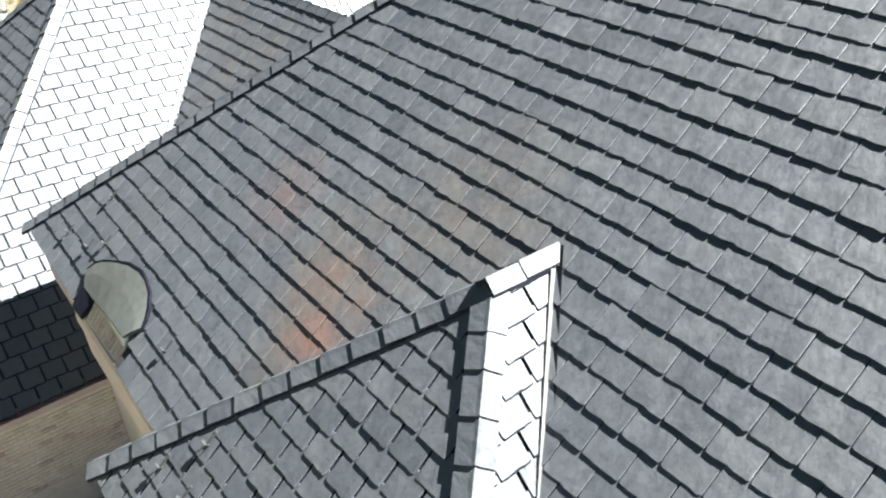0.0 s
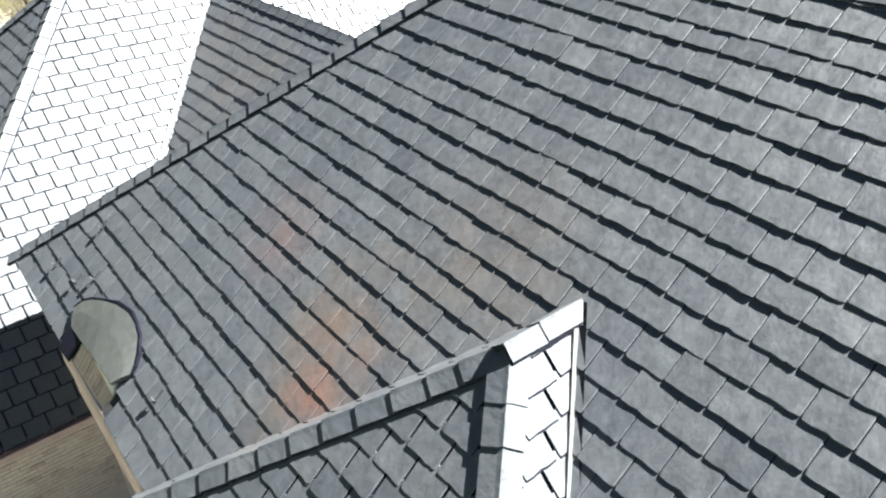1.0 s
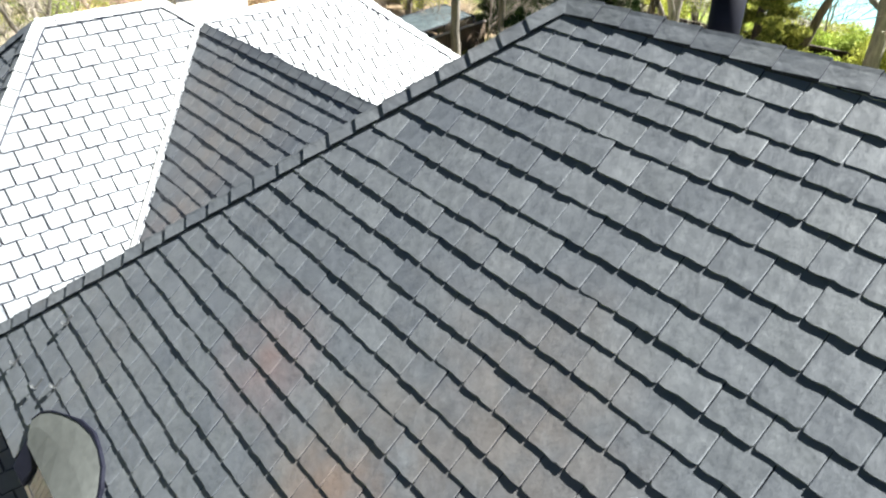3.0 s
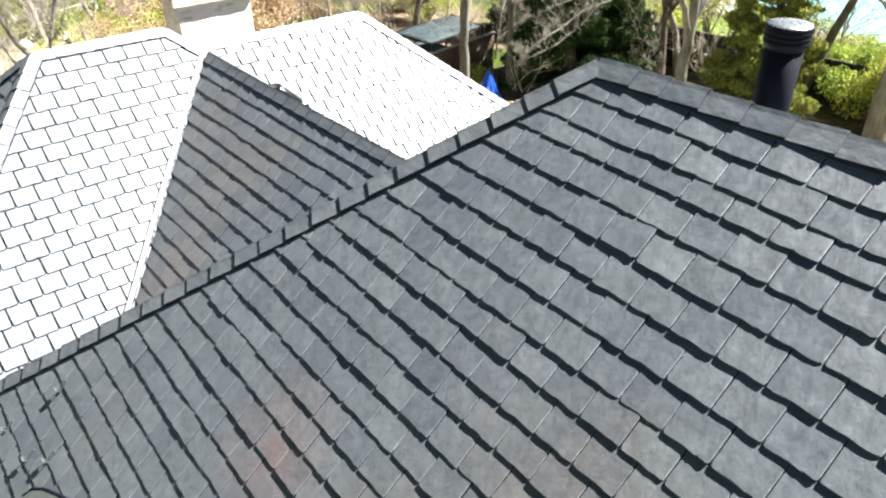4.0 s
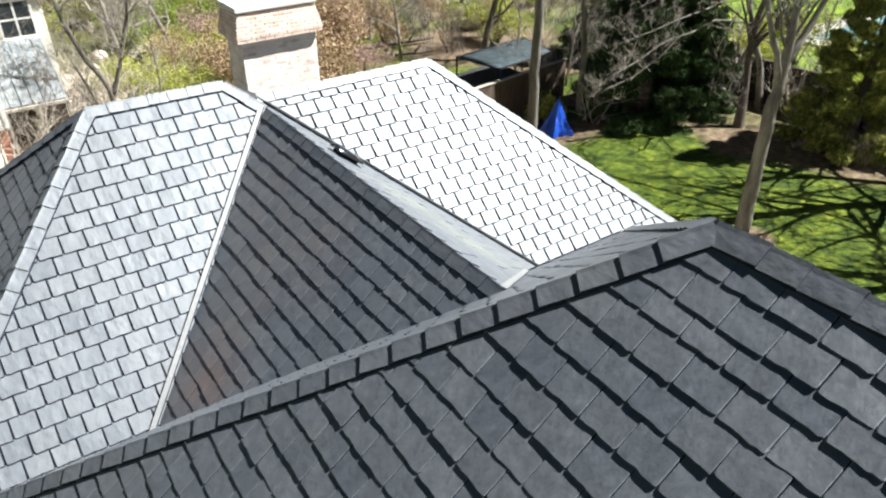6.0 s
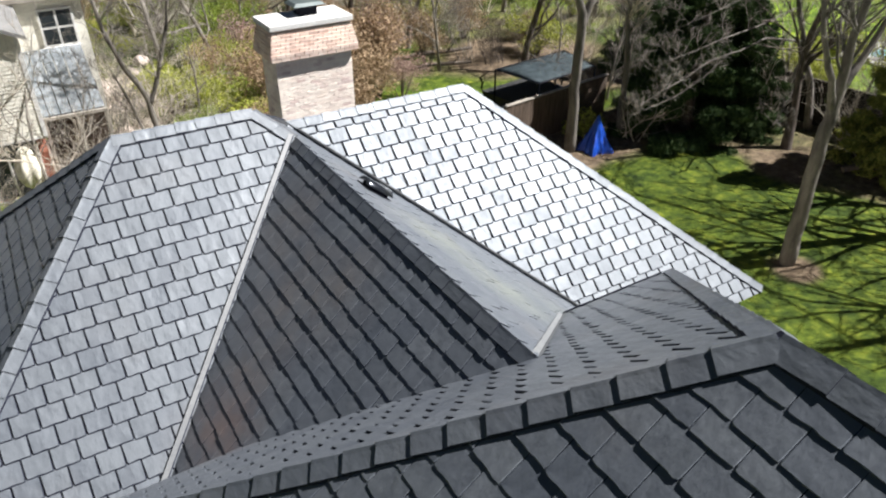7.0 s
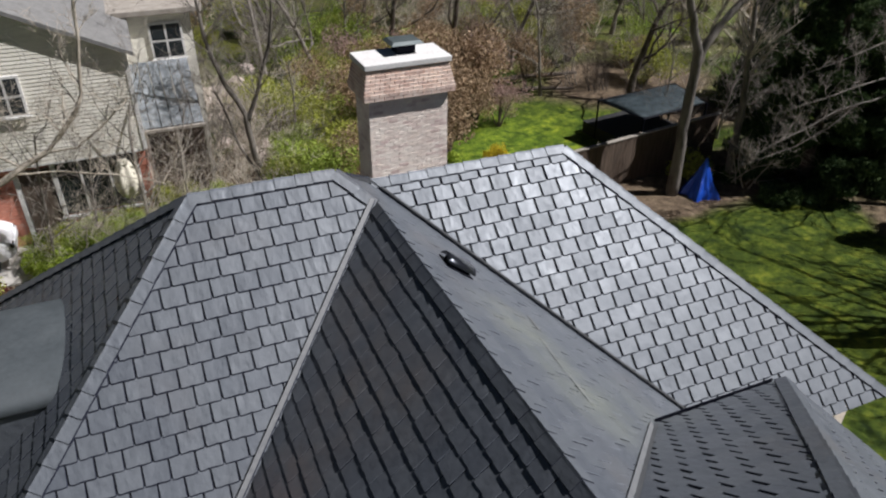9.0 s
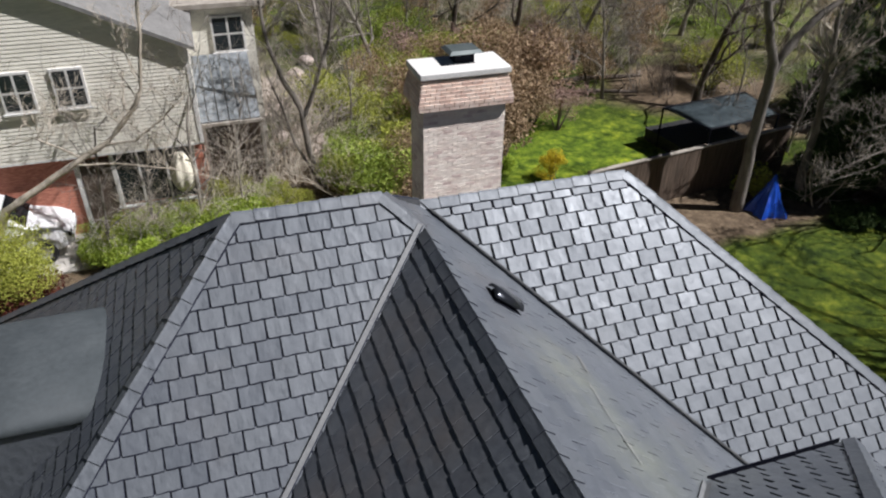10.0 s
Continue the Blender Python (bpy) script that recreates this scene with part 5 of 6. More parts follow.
for x, y in ((-0.5, 25.7), (1.2, 26.3), (2.0, 26.0), (2.8, 26.7), (3.5, 26.3), (1.6, 25.3), (0.0, 26.6), (4.3, 27.0), (0.9, 27.1), (2.4, 27.4), (5.0, 27.6), (0.7, 24.9), (1.5, 24.7), (2.3, 25.2), (3.2, 25.4), (4.0, 25.9), (12.9, 27.4), (8.6, 27.2), (9.4, 27.8)):
    c = copy_thing(hedge, pose(x, y, 0, 0, 0, r2.uniform(0, 360)))
    c.scale = [r2.uniform(0.75, 1.15)] * 3
woods = [bare_tree((9.0, 40.0, 0), 71, 8.5, 0.12, "thin bare woodland tree", BARK, "bare trees of the wood", boughs=12, clear=0.12),
         bare_tree((15.0, 43.5, 0), 72, 9.5, 0.15, "dark bare woodland tree", BARK_DARK, "bare trees of the wood", boughs=12, clear=0.12),
         bare_tree((20.6, 33.5, 0), 73, 6.0, 0.07, "spindly bare thicket tree", BARK, "bare trees of the wood", boughs=14, clear=0.05)]
for k in range(34):
    x, y = r2.uniform(4, 44), r2.uniform(37, 58)
    c = copy_thing(woods[k % 3], pose(x, y, 0, 0, 0, r2.uniform(0, 360)))
for x, y in ((23.2, 27.8), (26.5, 27.0), (24.8, 26.2), (28.0, 25.6), (1.2, 26.6), (2.6, 26.9), (3.9, 27.2), (0.0, 26.0), (27.8, 29), (33.6, 14.5), (34.4, 17.2), (34.8, 20.4), (35.6, 12.6), (36.2, 23.0), (33.0, 19.0), (37.0, 16.0), (37.4, 19.6), (31.5, 24.5), (8.3, 30.4), (22.0, 36.5)):
    c = copy_thing(woods[2], pose(x, y, 0, 0, 0, r2.uniform(0, 360)))
    c.scale = [r2.uniform(0.55, 0.85)] * 3



def thicket(at, seed, height, stems, label, material):
    """A many-stemmed bare shrub."""
    r = random.Random(seed)
    ob = thing("bare_shrub", label, "shrub", "bare thicket", at=pose(*at))
    vs, fs = [], []
    for k in range(stems):
        got = limbs(seed * 50 + k, height * r.uniform(0.6, 1.1), 0.022, lean=(r.uniform(-0.7, 0.7), r.uniform(-0.7, 0.7)), boughs=5, depth=2, clear=0.15)
        ox, oy = r.uniform(-0.5, 0.5), r.uniform(-0.5, 0.5)
        for v, f in got.values():
            b = len(vs)
            vs += [(x + ox, y + oy, z) for x, y, z in v]
            fs += [tuple(b + i for i in q) for q in f]
    put("twig", mesh_of("twig", vs, fs, material), ob)
    return ob


STRAW = plain("pale_dry_twigs", (0.42, 0.36, 0.28), (0.66, 0.59, 0.49), 9, (0.8, 0.95))
tangle = [thicket((10.2, 33.2, 0), 5, 2.6, 9, "pale tangle of dry bare stems", STRAW), thicket((18.2, 40.2, 0), 6, 3.2, 9, "grey tangle of bare stems", BARK), thicket((23.6, 33.2, 0), 7, 2.4, 10, "dark tangle of bare stems", BARK_DARK)]
pale_twigs = thicket((27.8, 21.4, 0), 9, 3.0, 12, "pale twiggy bare shrub before the dark evergreen", BARK_PALE)
for x, y in ((28.6, 16.8), (22.9, 22.6), (1.6, 26.2), (3.2, 26.6), (0.4, 25.6), (4.4, 27.0)):
    c = copy_thing(pale_twigs, pose(x, y, 0, 0, 0, r2.uniform(0, 360)))
    c.scale = [r2.uniform(0.75, 1.2) * (0.7 if x < 10 else 1)] * 3
for k in range(70):
    x, y = r2.uniform(3, 40), 31 + 24 * r2.random() ** 1.3
    if 17.2 < x < 24 and y < 33.5:
        y += 6
    c = copy_thing(tangle[(0, 1, 0, 2)[k % 4]], pose(x, y, 0, 0, 0, r2.uniform(0, 360)))
    c.scale = [r2.uniform(0.7, 1.25)] * 3
for x, y in ((7.6, 27.4), (8.7, 28.4), (9.7, 27.5), (6.8, 29.0), (8.2, 30.6), (1.9, 26.6), (4.6, 27.6), (7.3, 29.8), (9.8, 29.8), (3.6, 28.2), (5.6, 29.4), (6.1, 30.6), (28.6, 22.2), (26.4, 24.6), (30.0, 16.6), (23.2, 26.4), (31.6, 18.0), (30.4, 20.8), (27.6, 14.4), (29.8, 11.2), (28.8, 24.2), (32.4, 15.6), (33.2, 12.6)):
    c = copy_thing(tangle[0 if x < 12 else 1 + int(x) % 2], pose(x, y, 0, 0, 0, r2.uniform(0, 360)))
    c.scale = [r2.uniform(0.6, 0.9)] * 3
for k in range(46):
    x, y = r2.uniform(2, 42), 30 + 24 * r2.random() ** 1.2
    if 17.0 < x < 24 and y < 33.5:
        y += 6
    c = copy_thing(kinds[(0, 1, 2, 0, 2)[k % 5]], pose(x, y, 0, 0, 0, r2.uniform(0, 360)))
    c.scale = [r2.uniform(0.45, 0.95)] * 3

# ---- back garden ----


def fence_run(a, b, height, label, cap=RAIL, cap_label="sun-bleached pale top rail", wood=FENCE):
    a, b = Vector((*a, 0)), Vector((*b, 0))
    d = (b - a).normalized()
    ang = math.degrees(math.atan2(d.y, d.x))
    ob = thing("fence", label, "fence", at=pose(a.x, a.y, 0, 0, 0, ang))
    ln = (b - a).length
    r = random.Random(round(ln * 100))
    boards = []
    for k in range(4):
        boards.append(part("board", box_bm(0, -0.011, -0.03, 0.1445, 0.011, height - 0.03 + 0.02 * k, 0.003), wood, ob).data)
        bpy.data.objects.remove(ob.children[-1])
    n = int(ln / 0.145)
    for i in range(n):
        put("board", boards[r.randrange(4)], ob, pose(i * 0.145, -0.02, 0, 0, r.uniform(-0.4, 0.4), 0))
    post = None
    for i in range(int(ln / 2.4) + 1):
        if post is None:
            post = part("post", box_bm(-0.05, 0, -0.05, 0.05, 0.1, height + 0.05, 0.006), wood, ob).data
        else:
            put("post", post, ob, pose(i * 2.4, 0, 0))
    for z in (0.4, height - 0.35):
        part("rail", box_bm(0, 0.0, z, ln, 0.045, z + 0.09, 0.005), wood, ob)
    part("top_rail", box_bm(0, -0.06, height - 0.01, ln, 0.09, height + 0.04, 0.006), cap, ob, cap_label)
    return ob


fence_run((14.6, 23.75), (23.4, 24.9), 1.75, "weathered brown board fence with a pale top rail")
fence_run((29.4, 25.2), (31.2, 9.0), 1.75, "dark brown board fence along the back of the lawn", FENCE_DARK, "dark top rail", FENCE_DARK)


RUBBER = plain("black_rubber", (0.012, 0.012, 0.013), (0.025, 0.025, 0.025), 8, (0.7, 0.9))


def canopy():
    c = [Vector((20.15, 28.2, 1.6)), Vector((20.7, 25.95, 1.55)), Vector((24.0, 26.3, 1.6)), Vector((24.2, 28.6, 1.65))]
    ob = thing("canopy", "sagging dark grey-green cloth canopy on four posts", "canopy")
    bm = bmesh.new()
    n = 10
    grid = []
    for j in range(n + 1):
        row = []
        for i in range(n + 1):
            u, v = i / n, j / n
            p = (c[0] * (1 - u) + c[3] * u) * (1 - v) + (c[1] * (1 - u) + c[2] * u) * v
            p.z += 0.16 * math.sin(math.pi * u) * math.sin(math.pi * v) + 0.03 * noise.noise(Vector((u * 5, v * 5, 1)))
            row.append(bm.verts.new(p))
        grid.append(row)
    for j in range(n):
        for i in range(n):
            bm.faces.new((grid[j][i], grid[j + 1][i], grid[j + 1][i + 1], grid[j][i + 1]))
    bmesh.ops.solidify(bm, geom=bm.faces[:], thickness=0.03)
    part("cloth", bm, CANVAS, ob, "", True)
    for p in c:
        part("post", tube_bm([(p.x, p.y, -0.05), (p.x, p.y, p.z)], [0.04, 0.04], 8), BLACK, ob)
    for a, b in zip(c, c[1:] + c[:1]):
        part("edge_pole", tube_bm([a, b], [0.025, 0.025], 6), BLACK, ob)
    deck = thing("garden_platform", "low black-skirted platform beneath the canopy", "platform", at=pose(21.75, 27.9, 0, 0, 0, 8))
    part("skirt", box_bm(-1.55, -1.3, -0.05, 1.55, 1.3, 0.44, 0.02), RUBBER, deck, "black cloth skirt")
    for k in range(17):
        part("plank", box_bm(-1.57, -1.32 + 0.155 * k, 0.44, 1.57, -1.175 + 0.155 * k, 0.47, 0.004), RUBBER, deck, "black stained plank")


canopy()


def tarpaulin():
    ob = thing("tarpaulin", "crumpled bright blue tarpaulin draped over a pile", "tarpaulin", at=pose(20.95, 22.55, 0) @ Matrix.Diagonal((0.8, 0.85, 1.0, 1)))
    bm = bmesh.new()
    rings = []
    n = 40
    for j in range(15):
        t = j / 14
        ring = []
        for k in range(n):
            a = 2 * math.pi * k / n
            fold = 1 + 0.16 * math.sin(a * 5 + 1.2 * t) * t + 0.10 * math.sin(a * 11 + 2) * t + 0.14 * noise.noise(Vector((math.cos(a) * 1.6, math.sin(a) * 1.6, t * 3)))
            rad = (0.05 + 0.72 * t ** 1.15) * fold
            z = 1.3 * (1 - t) ** 0.95 + 0.05 * noise.noise(Vector((math.cos(a) * 3, math.sin(a) * 3, t * 4 + 5)))
            ring.append(bm.verts.new((rad * math.cos(a) + 0.1 * (1 - t) - 0.15, rad * math.sin(a) * 0.9, max(0.0, z) - (0.03 if t == 1 else 0))))
        rings.append(ring)
    for r0, r1 in zip(rings, rings[1:]):
        for k in range(n):
            bm.faces.new((r0[k], r1[k], r1[(k + 1) % n], r0[(k + 1) % n]))
    bm.faces.new(rings[0])
    bmesh.ops.recalc_face_normals(bm, faces=bm.faces)
    part("sheet", bm, TARP, ob)


tarpaulin()


def log(a, b, rad, label):
    a, b = Vector(a), Vector(b)
    mid = (a + b) / 2
    ob = thing("fallen_log", label, "log", "fallen wood", at=pose(*mid))
    pts = [a - mid, (a - mid) * 0.3 + Vector((0, 0.1, 0.06)), (b - mid) * 0.4 + Vector((0.05, 0, 0.03)), b - mid]
    part("log", tube_bm(pts, [rad, rad * 1.05, rad * 0.9, rad * 0.6], 9), BARK_DARK, ob)
    for k in (0.35, 0.7):
        p = (a - mid).lerp(b - mid, k)
        part("stub", tube_bm([p, p + Vector((0.15, 0.3 - k, 0.55))], [rad * 0.5, rad * 0.15], 6), BARK_DARK, ob)


log((18.8, 35.6, 0.15), (23.6, 35.2, 0.2), 0.13, "fallen dark log on the wood's edge")
log((18.4, 36.6, 0.15), (21.6, 38.4, 0.3), 0.14, "fallen branch lying in the scrub")
log((19.2, 34.2, 0.12), (22.4, 33.4, 0.12), 0.1, "curved fallen branch edging the rough grass")
log((26.9, 16.3, 0.12), (28.0, 15.4, 0.3), 0.12, "pale fallen branch under the cedar")

POOL = plain("pool_water", (0.16, 0.36, 0.40), (0.24, 0.46, 0.50), 1.2, (0.05, 0.1), 0, 0.1, 0.02)
DECKING = plain("grey_pool_paving", (0.22, 0.21, 0.19), (0.32, 0.31, 0.28), 2, (0.7, 0.9))
PAVING = plain("pale_paving", (0.42, 0.40, 0.36), (0.55, 0.52, 0.47), 2, (0.7, 0.9))
bm = box_bm(40.4, 13.5, -0.1, 49, 24.0, 0.03)
tagged(part("water", bm, POOL, None), "pale turquoise swimming pool water", "pool", kind="structure")
deck = thing("pool_deck", "pale paved edge round the swimming pool", "paving", kind="structure")
for x0, y0, x1, y1 in ((39.3, 12.4, 50, 13.5), (39.3, 24.0, 50, 25.2), (39.3, 13.5, 40.4, 24.0), (49, 13.5, 50, 24.0)):
    part("slab", box_bm(x0, y0, -0.1, x1, y1, 0.08, 0.01), DECKING, deck)

# ---- neighbour's house, patio and car ----
SIDING = plain("pale_weathered_siding", (0.68, 0.65, 0.56), (0.86, 0.83, 0.73), 2, (0.6, 0.8), 0, 0.2, 0.004, (0.3, 1, 3))
SHINGLE = plain("grey_roof_shingle", (0.15, 0.147, 0.14), (0.235, 0.23, 0.22), 5, (0.8, 0.95), 0, 0.5, 0.01)
RED_BRICK = plain("red_brick", (0.36, 0.12, 0.08), (0.64, 0.28, 0.19), 6, (0.8, 0.92), 0, 0.4, 0.006, (1, 1, 3))
SUNROOM = plain("bluish_glazed_roof", (0.075, 0.09, 0.10), (0.30, 0.32, 0.33), 4.5, (0.55, 0.75), 0.0, 0.1)


def house_window(parent, x, y, z0, w, h, mullions=1):
    fr = part("window", box_bm(x, y - 0.05, z0, x + w, y + 0.02, z0 + h, 0.006), WHITE, parent, "white framed sash window")
    for i in range(mullions + 1):
        for j in range(2):
            pw, ph = (w - 0.07 * (mullions + 2)) / (mullions + 1), (h - 0.21) / 2
            a, b = x + 0.07 + i * (pw + 0.07), z0 + 0.07 + j * (ph + 0.07)
            part("pane", box_bm(a, y - 0.056, b, a + pw, y - 0.051, b + ph), GLASS, fr, "dark glass pane")
    part("sill", box_bm(x - 0.06, y - 0.11, z0 - 0.06, x + w + 0.06, y - 0.05, z0, 0.006), WHITE, fr)


def neighbour():
    ob = thing("house", "neighbour's house with pale lap siding and a grey gable roof", "house")
    y0, xr, xl, zb = 27.5, 3.1, -9.0, 2.75
    apex_x, slope = -3.0, 0.48

    def top(x):
        return 5.72 + slope * (xr - x if x > apex_x else (xr - apex_x) - (apex_x - x))
    bm = bmesh.new()
    ring = [(xl, zb), (xr, zb), (xr, top(xr)), (apex_x, top(apex_x)), (xl, top(xl))]
    f = [bm.verts.new((x, y0, z)) for x, z in ring]
    g = [bm.verts.new((x, y0 + 7, z)) for x, z in ring]
    bm.faces.new(f)
    bm.faces.new(g[::-1])
    for i in range(5):
        bm.faces.new((f[i], g[i], g[(i + 1) % 5], f[(i + 1) % 5]))
    bmesh.ops.recalc_face_normals(bm, faces=bm.faces)
    part("wall", bm, SIDING, ob, "pale siding wall")
    z = zb
    while z < top(apex_x) - 0.1:
        half = min(xr, xr - (z + 0.12 - 5.72) / slope) if z + 0.12 > 5.72 else xr
        left = max(xl, 2 * apex_x - half) if z + 0.12 > 5.72 else xl
        bm = bmesh.new()
        v = [bm.verts.new(p) for p in ((left, y0 - 0.02, z), (half, y0 - 0.02, z), (half, y0 - 0.005, z + 0.115), (left, y0 - 0.005, z + 0.115), (left, y0, z), (half, y0, z))]
        bm.faces.new((v[0], v[1], v[2], v[3]))
        bm.faces.new((v[4], v[5], v[1], v[0]))
        part("clapboard", bm, SIDING, ob)
        z += 0.11
    for x in (-1.95, -0.6):
        house_window(ob, x, y0 - 0.03, 4.28, 0.86, 1.15)
    house_window(ob, -4.2, y0 - 0.03, 4.28, 0.86, 1.15)
    for sgn in (1, -1):
        bm = bmesh.new()
        e = xr + 0.22 if sgn > 0 else 2 * apex_x - xr - 0.22
        zt, ze = top(apex_x), top(apex_x) - slope * (xr + 0.22 - apex_x)
        pts = [(apex_x, zt + 0.02), (e, ze + 0.02), (e, ze + 0.14), (apex_x, zt + 0.14)]
        a = [bm.verts.new((x, y0 - 0.22, z)) for x, z in pts]
        b = [bm.verts.new((x, y0 + 7.3, z)) for x, z in pts]
        bm.faces.new(a)
        bm.faces.new(b[::-1])
        for i in range(4):
            bm.faces.new((a[i], b[i], b[(i + 1) % 4], a[(i + 1) % 4]))
        bmesh.ops.recalc_face_normals(bm, faces=bm.faces)
        part("roof", bm, SHINGLE, ob, "grey shingled roof slope")
    part("corner_board", box_bm(xr - 0.1, y0 - 0.04, zb, xr + 0.02, y0 + 0.05, top(xr)), WHITE, ob)
    part("lower_wall", box_bm(xl, y0 + 0.3, 0, xr - 0.1, y0 + 6.8, zb), RED_BRICK, ob, "red brick ground floor wall")
    part("soffit", box_bm(xl, y0 - 0.02, zb - 0.06, xr, y0 + 0.32, zb), WHITE, ob)
    part("patio_door", box_bm(-0.75, y0 + 0.22, 0, -0.6, y0 + 0.32, 2.5, 0.01), WHITE, ob, "white door jamb")
    part("glazed_wall", box_bm(0.4, y0 + 0.2, 0.9, 2.7, y0 + 0.28, 2.6, 0.01), GLASS, ob, "dark glazed patio doors")
    for x, w in ((0.3, 0.13), (1.05, 0.06), (1.85, 0.06), (2.66, 0.1)):
        part("glazing_bar", box_bm(x, y0 + 0.14, 0.86, x + w, y0 + 0.2, 2.66, 0.01), WHITE, ob)
    part("glazing_sill", box_bm(0.26, y0 + 0.08, 0.78, 2.8, y0 + 0.2, 0.86, 0.01), WHITE, ob)
    part("boarded_bay", box_bm(-0.58, y0 + 0.2, 0, 0.28, y0 + 0.29, 2.5, 0.01), FENCE, ob, "brown boarded bay beside the patio doors")
    # taller wing behind
    part("rear_wing", box_bm(2.6, 31.2, 0, 5.3, 36, 5.85), SIDING, ob, "pale siding rear wing")
    part("rear_roof", box_bm(2.2, 30.95, 5.85, 5.75, 36.4, 6.03, 0.02), RAIL, ob, "tan flat roof edge")
    house_window(ob, 3.9, 31.17, 4.35, 1.08, 1.22, 1)
    # lean-to with a glazed roof on posts
    for i in range(6):
        bm = bmesh.new()
        x = 3.02 + i * 0.325
        r0 = [bm.verts.new(p) for p in ((x, 30.9, 4.38), (x + 0.3, 30.9, 4.38), (x + 0.3, 28.3, 3.05), (x, 28.3, 3.05))]
        r1 = [bm.verts.new(v.co + Vector((0, 0, -0.03))) for v in r0]
        bm.faces.new(r0[::-1])
        bm.faces.new(r1)
        for k in range(4):
            bm.faces.new((r0[k], r0[(k + 1) % 4], r1[(k + 1) % 4], r1[k]))
        bmesh.ops.recalc_face_normals(bm, faces=bm.faces)
        part("roof_pane", bm, SUNROOM, ob, "bluish glazed lean-to roof pane")
    part("sunroom_beam", box_bm(3.0, 28.22, 2.9, 5.0, 28.34, 3.0, 0.01), RAIL, ob)
    # added dark panel that gives the open space below its shade
    part("sunroom_wall", box_bm(3.1, 29.6, 0, 5.0, 29.8, 3.5), FENCE, ob, "dark boarded wall under the lean-to")
    for x in (3.15, 4.1, 4.95):
        part("sunroom_post", box_bm(x - 0.05, 28.24, -0.05, x + 0.05, 28.34, 2.9, 0.008), RAIL, ob)


neighbour()
tagged(part("pavement", box_bm(-9, 25.6, -0.12, 0.2, 28.2, 0.02), PAVING, None), "pale paved patio and driveway", "paving", kind="structure")
# mostly out of view; added to bounce neutral light onto wall and fascia
tagged(part("pavement_yard", box_bm(-14, -8, -0.1, 1.3, 9.7, 0.02), DECKING, None), "pale paved yard beside the tall wing", "paving", kind="structure")


ROSE_STONE = plain("rose_grey_stone", (0.50, 0.40, 0.35), (0.74, 0.63, 0.56), 3, (0.75, 0.9), 0, 0.4, 0.02)


def planter(x, y, s, material, label):
    ob = thing("garden_stone", label, "stone", "stones on the patio", at=pose(x, y, 0, 0, 0, s * 60))
    bm = bmesh.new()
    bmesh.ops.create_icosphere(bm, subdivisions=2, radius=s)
    for v in bm.verts:
        v.co *= 1 + 0.3 * noise.noise(v.co * 2.2 / s + Vector((x, y, 0)))
        v.co.z = v.co.z * 0.7 + s * 0.4
    part("stone", bm, material, ob)


for x, y, s in ((6.9, 31.6, 0.35), (7.3, 32.2, 0.42), (6.4, 32.4, 0.3), (7.6, 31.3, 0.28), (5.9, 33.2, 0.35), (6.8, 33.5, 0.4), (7.6, 40.4, 0.4), (6.2, 37.3, 0.38), (7.1, 37.9, 0.3), (7.7, 37.6, 0.42), (5.2, 36.2, 0.36), (6.8, 39.0, 0.3), (4.9, 37.4, 0.3), (8.4, 42.2, 0.4)):
    planter(x, y, s, ROSE_STONE, "rough pale pinkish garden stone")
planter(1.3, 26.9, 0.28, RAIL, "rough tan stone on the patio")

tagged(part("pavement_terrace", box_bm(5.3, 35.8, -0.1, 8.2, 40.6, 0.035, 0.01), ROSE_STONE, None), "pale pinkish paved garden terrace among shrubs", "paving", kind="structure")


def covered_umbrella(x, y, height):
    """A closed garden umbrella under a loose pale cover, on a round foot."""
    ob = thing("garden_umbrella", "closed garden umbrella under a loose cream cover by the patio doors", "umbrella", at=pose(x, y, 0))
    part("pole", tube_bm([(0, 0, 0.05), (0, 0, height - 0.2)], [0.025, 0.02], 8), RAIL, ob)
    part("foot", lathe_bm([(0.28, 0.0), (0.28, 0.05), (0.1, 0.09), (0.04, 0.12)], (0, 0, 0), 20), CONCRETE, ob)
    bm = bmesh.new()
    rings = []
    for k in range(9):
        t = k / 8
        r = 0.34 * math.sin(0.35 + 2.65 * t) ** 0.8 * (0.85 + 0.3 * (1 - t))
        rings.append([bm.verts.new(((r + 0.05 * math.cos(6 * a)) * math.cos(a), (r + 0.05 * math.cos(6 * a)) * math.sin(a), height - 1.25 + 1.25 * t)) for a in [2 * math.pi * j / 30 for j in range(30)]])
    for p, q in zip(rings, rings[1:]):
        for j in range(30):
            bm.faces.new((p[j], p[(j + 1) % 30], q[(j + 1) % 30], q[j]))
    bm.faces.new(rings[0][::-1])
    bm.faces.new(rings[-1])
    part("cover", bm, COVER, ob, "cream cloth cover in loose folds", True)


COVER = plain("cream_cloth", (0.62, 0.58, 0.46), (0.80, 0.76, 0.62), 5, (0.8, 0.95))
covered_umbrella(2.35, 27.15, 2.65)

CAR_WHITE = plain("white_car_paint", (0.76, 0.77, 0.78), (0.82, 0.82, 0.82), 1, (0.35, 0.42), 0, 0.0)


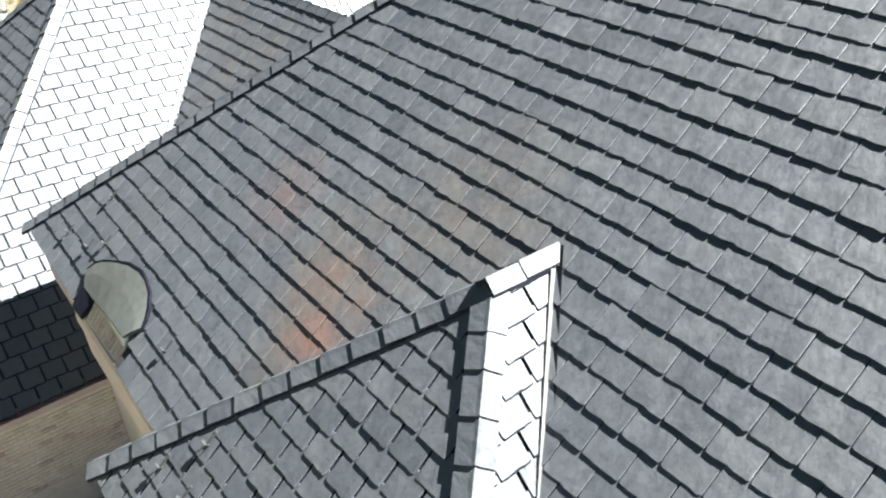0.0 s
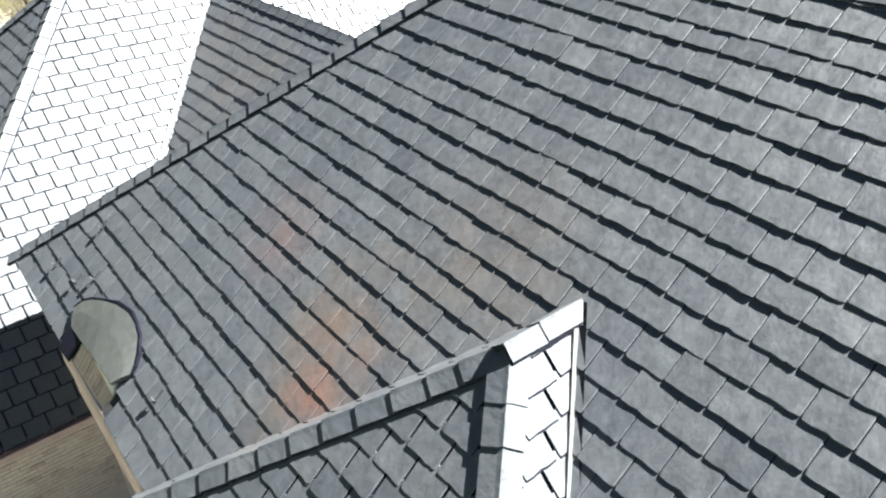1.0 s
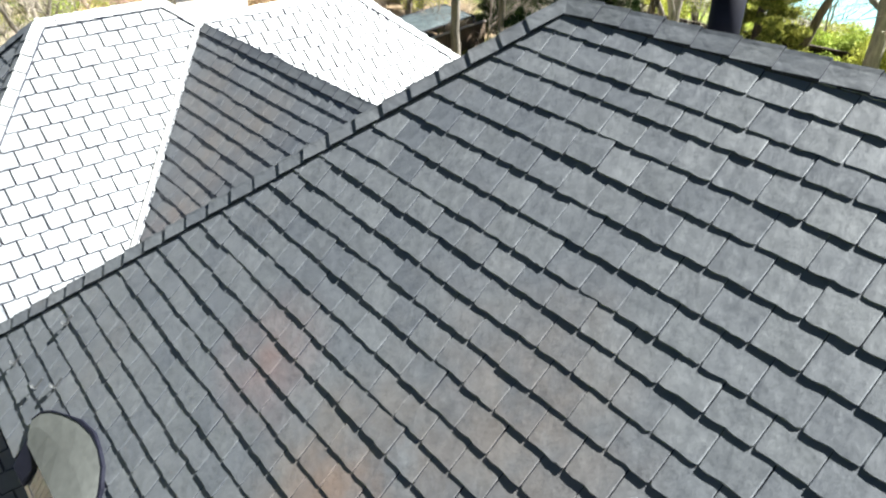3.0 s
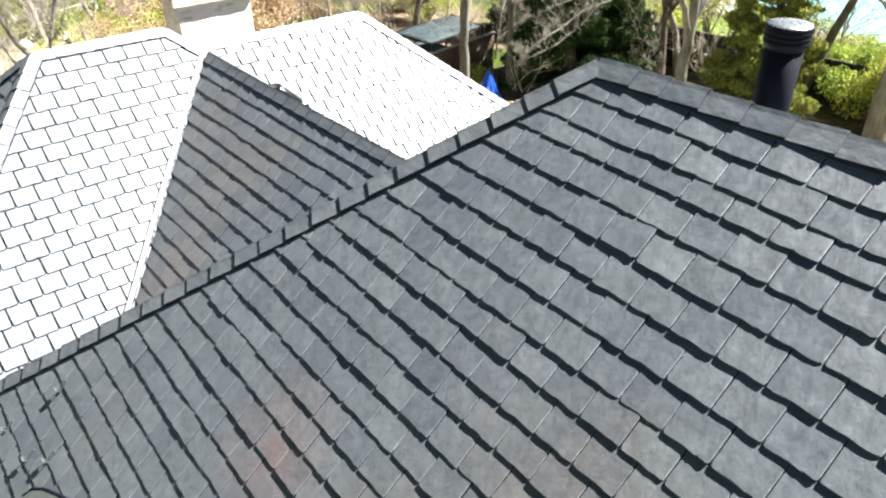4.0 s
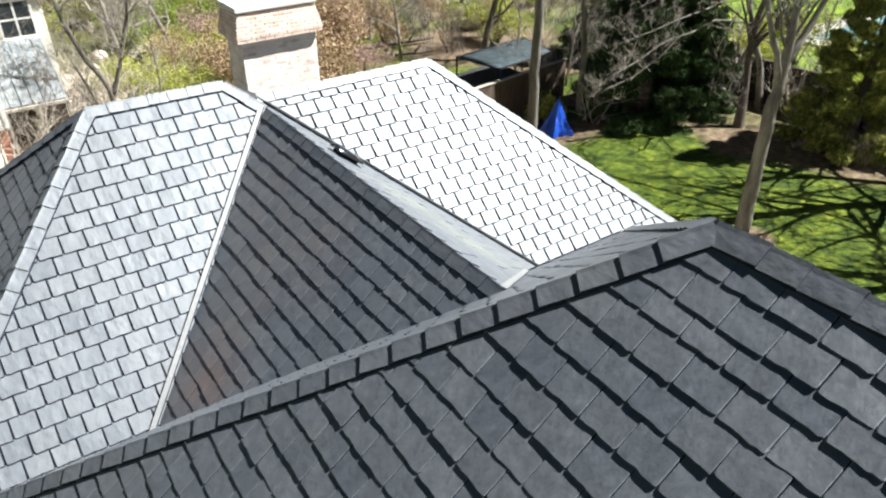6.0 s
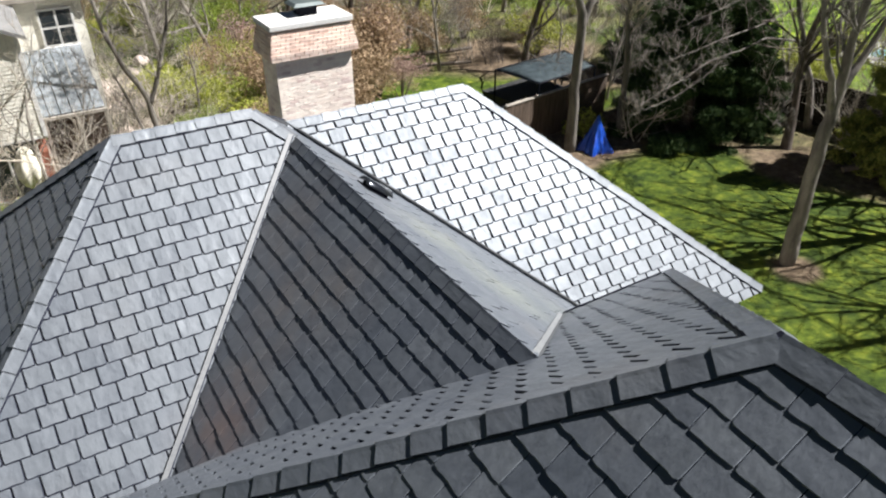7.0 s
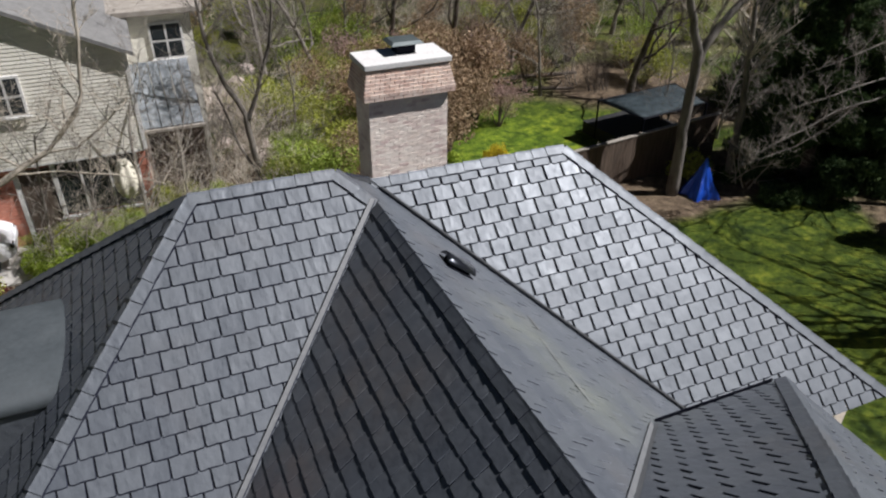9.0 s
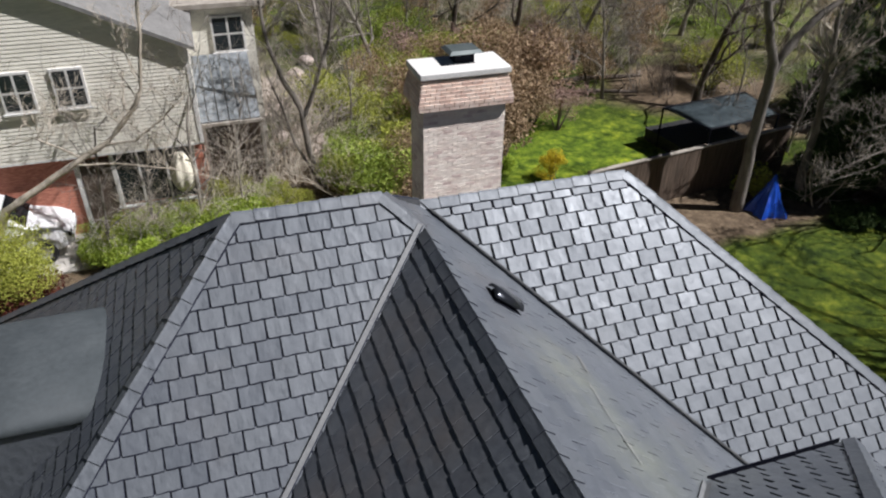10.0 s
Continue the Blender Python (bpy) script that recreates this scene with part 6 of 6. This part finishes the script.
def car():
    ob = thing("car", "white car parked beside the neighbour's house", "car", at=pose(-3.3, 27.05, 0.02, 0, 0, 3) @ Matrix.Diagonal((1.05, 1.0, 1.15, 1)))
    # half-width, and height of sill, shoulder and roof along the length
    st = [(-2.15, 0.72, 0.42, 0.80, 0.80), (-1.9, 0.84, 0.30, 0.98, 1.0), (-1.3, 0.88, 0.28, 1.02, 1.45), (-0.4, 0.90, 0.28, 1.02, 1.56), (0.5, 0.90, 0.28, 1.0, 1.52), (1.1, 0.88, 0.28, 0.98, 1.05), (1.8, 0.84, 0.30, 0.88, 0.90), (2.15, 0.70, 0.42, 0.70, 0.71)]
    bm = bmesh.new()
    rings = []
    for x, w, s, sh, rf in st:
        tw = w * 0.74 if rf > sh + 0.1 else w * 0.9
        rings.append([bm.verts.new((x, y, z)) for y, z in ((-w * 0.94, s), (-w, (s + sh) / 2), (-w * 0.97, sh), (-tw, rf), (tw, rf), (w * 0.97, sh), (w, (s + sh) / 2), (w * 0.94, s))])
    for a, b in zip(rings, rings[1:]):
        for k in range(8):
            bm.faces.new((a[k], b[k], b[(k + 1) % 8], a[(k + 1) % 8]))
    bm.faces.new(rings[0])
    bm.faces.new(rings[-1][::-1])
    bmesh.ops.recalc_face_normals(bm, faces=bm.faces)
    bmesh.ops.bevel(bm, geom=bm.edges[:], offset=0.05, segments=3, affect="EDGES")
    part("body", bm, CAR_WHITE, ob)
    for sy in (-1, 1):
        for x0, x1 in ((-1.2, -0.45), (-0.35, 0.45)):
            bm = bmesh.new()
            q = [bm.verts.new(p) for p in ((x0, sy * 0.885, 1.06), (x1, sy * 0.885, 1.06), (x1, sy * 0.72, 1.46), (x0, sy * 0.72, 1.46))]
            bm.faces.new(q)
            bmesh.ops.solidify(bm, geom=bm.faces[:], thickness=0.02)
            part("window", bm, GLASS, ob, "dark side window")
        for x in (-1.35, 1.35):
            wh = part("wheel", tube_bm([(x, sy * 0.74, 0.32), (x, sy * 0.92, 0.32)], [0.33, 0.33], 24), RUBBER, ob, "black tyre")
            part("rim", tube_bm([(x, sy * 0.90, 0.32), (x, sy * 0.93, 0.32)], [0.2, 0.19], 16), STEEL, wh, "bright metal rim")
        part("headlight", box_bm(2.02, sy * 0.6 - 0.14, 0.62, 2.12, sy * 0.6 + 0.14, 0.74, 0.02), GLASS, ob)
    bm = bmesh.new()
    q = [bm.verts.new(p) for p in ((1.09, -0.74, 1.06), (1.09, 0.74, 1.06), (0.56, 0.62, 1.5), (0.56, -0.62, 1.5))]
    bm.faces.new(q)
    bmesh.ops.solidify(bm, geom=bm.faces[:], thickness=0.02)
    part("windscreen", bm, GLASS, ob)


car()
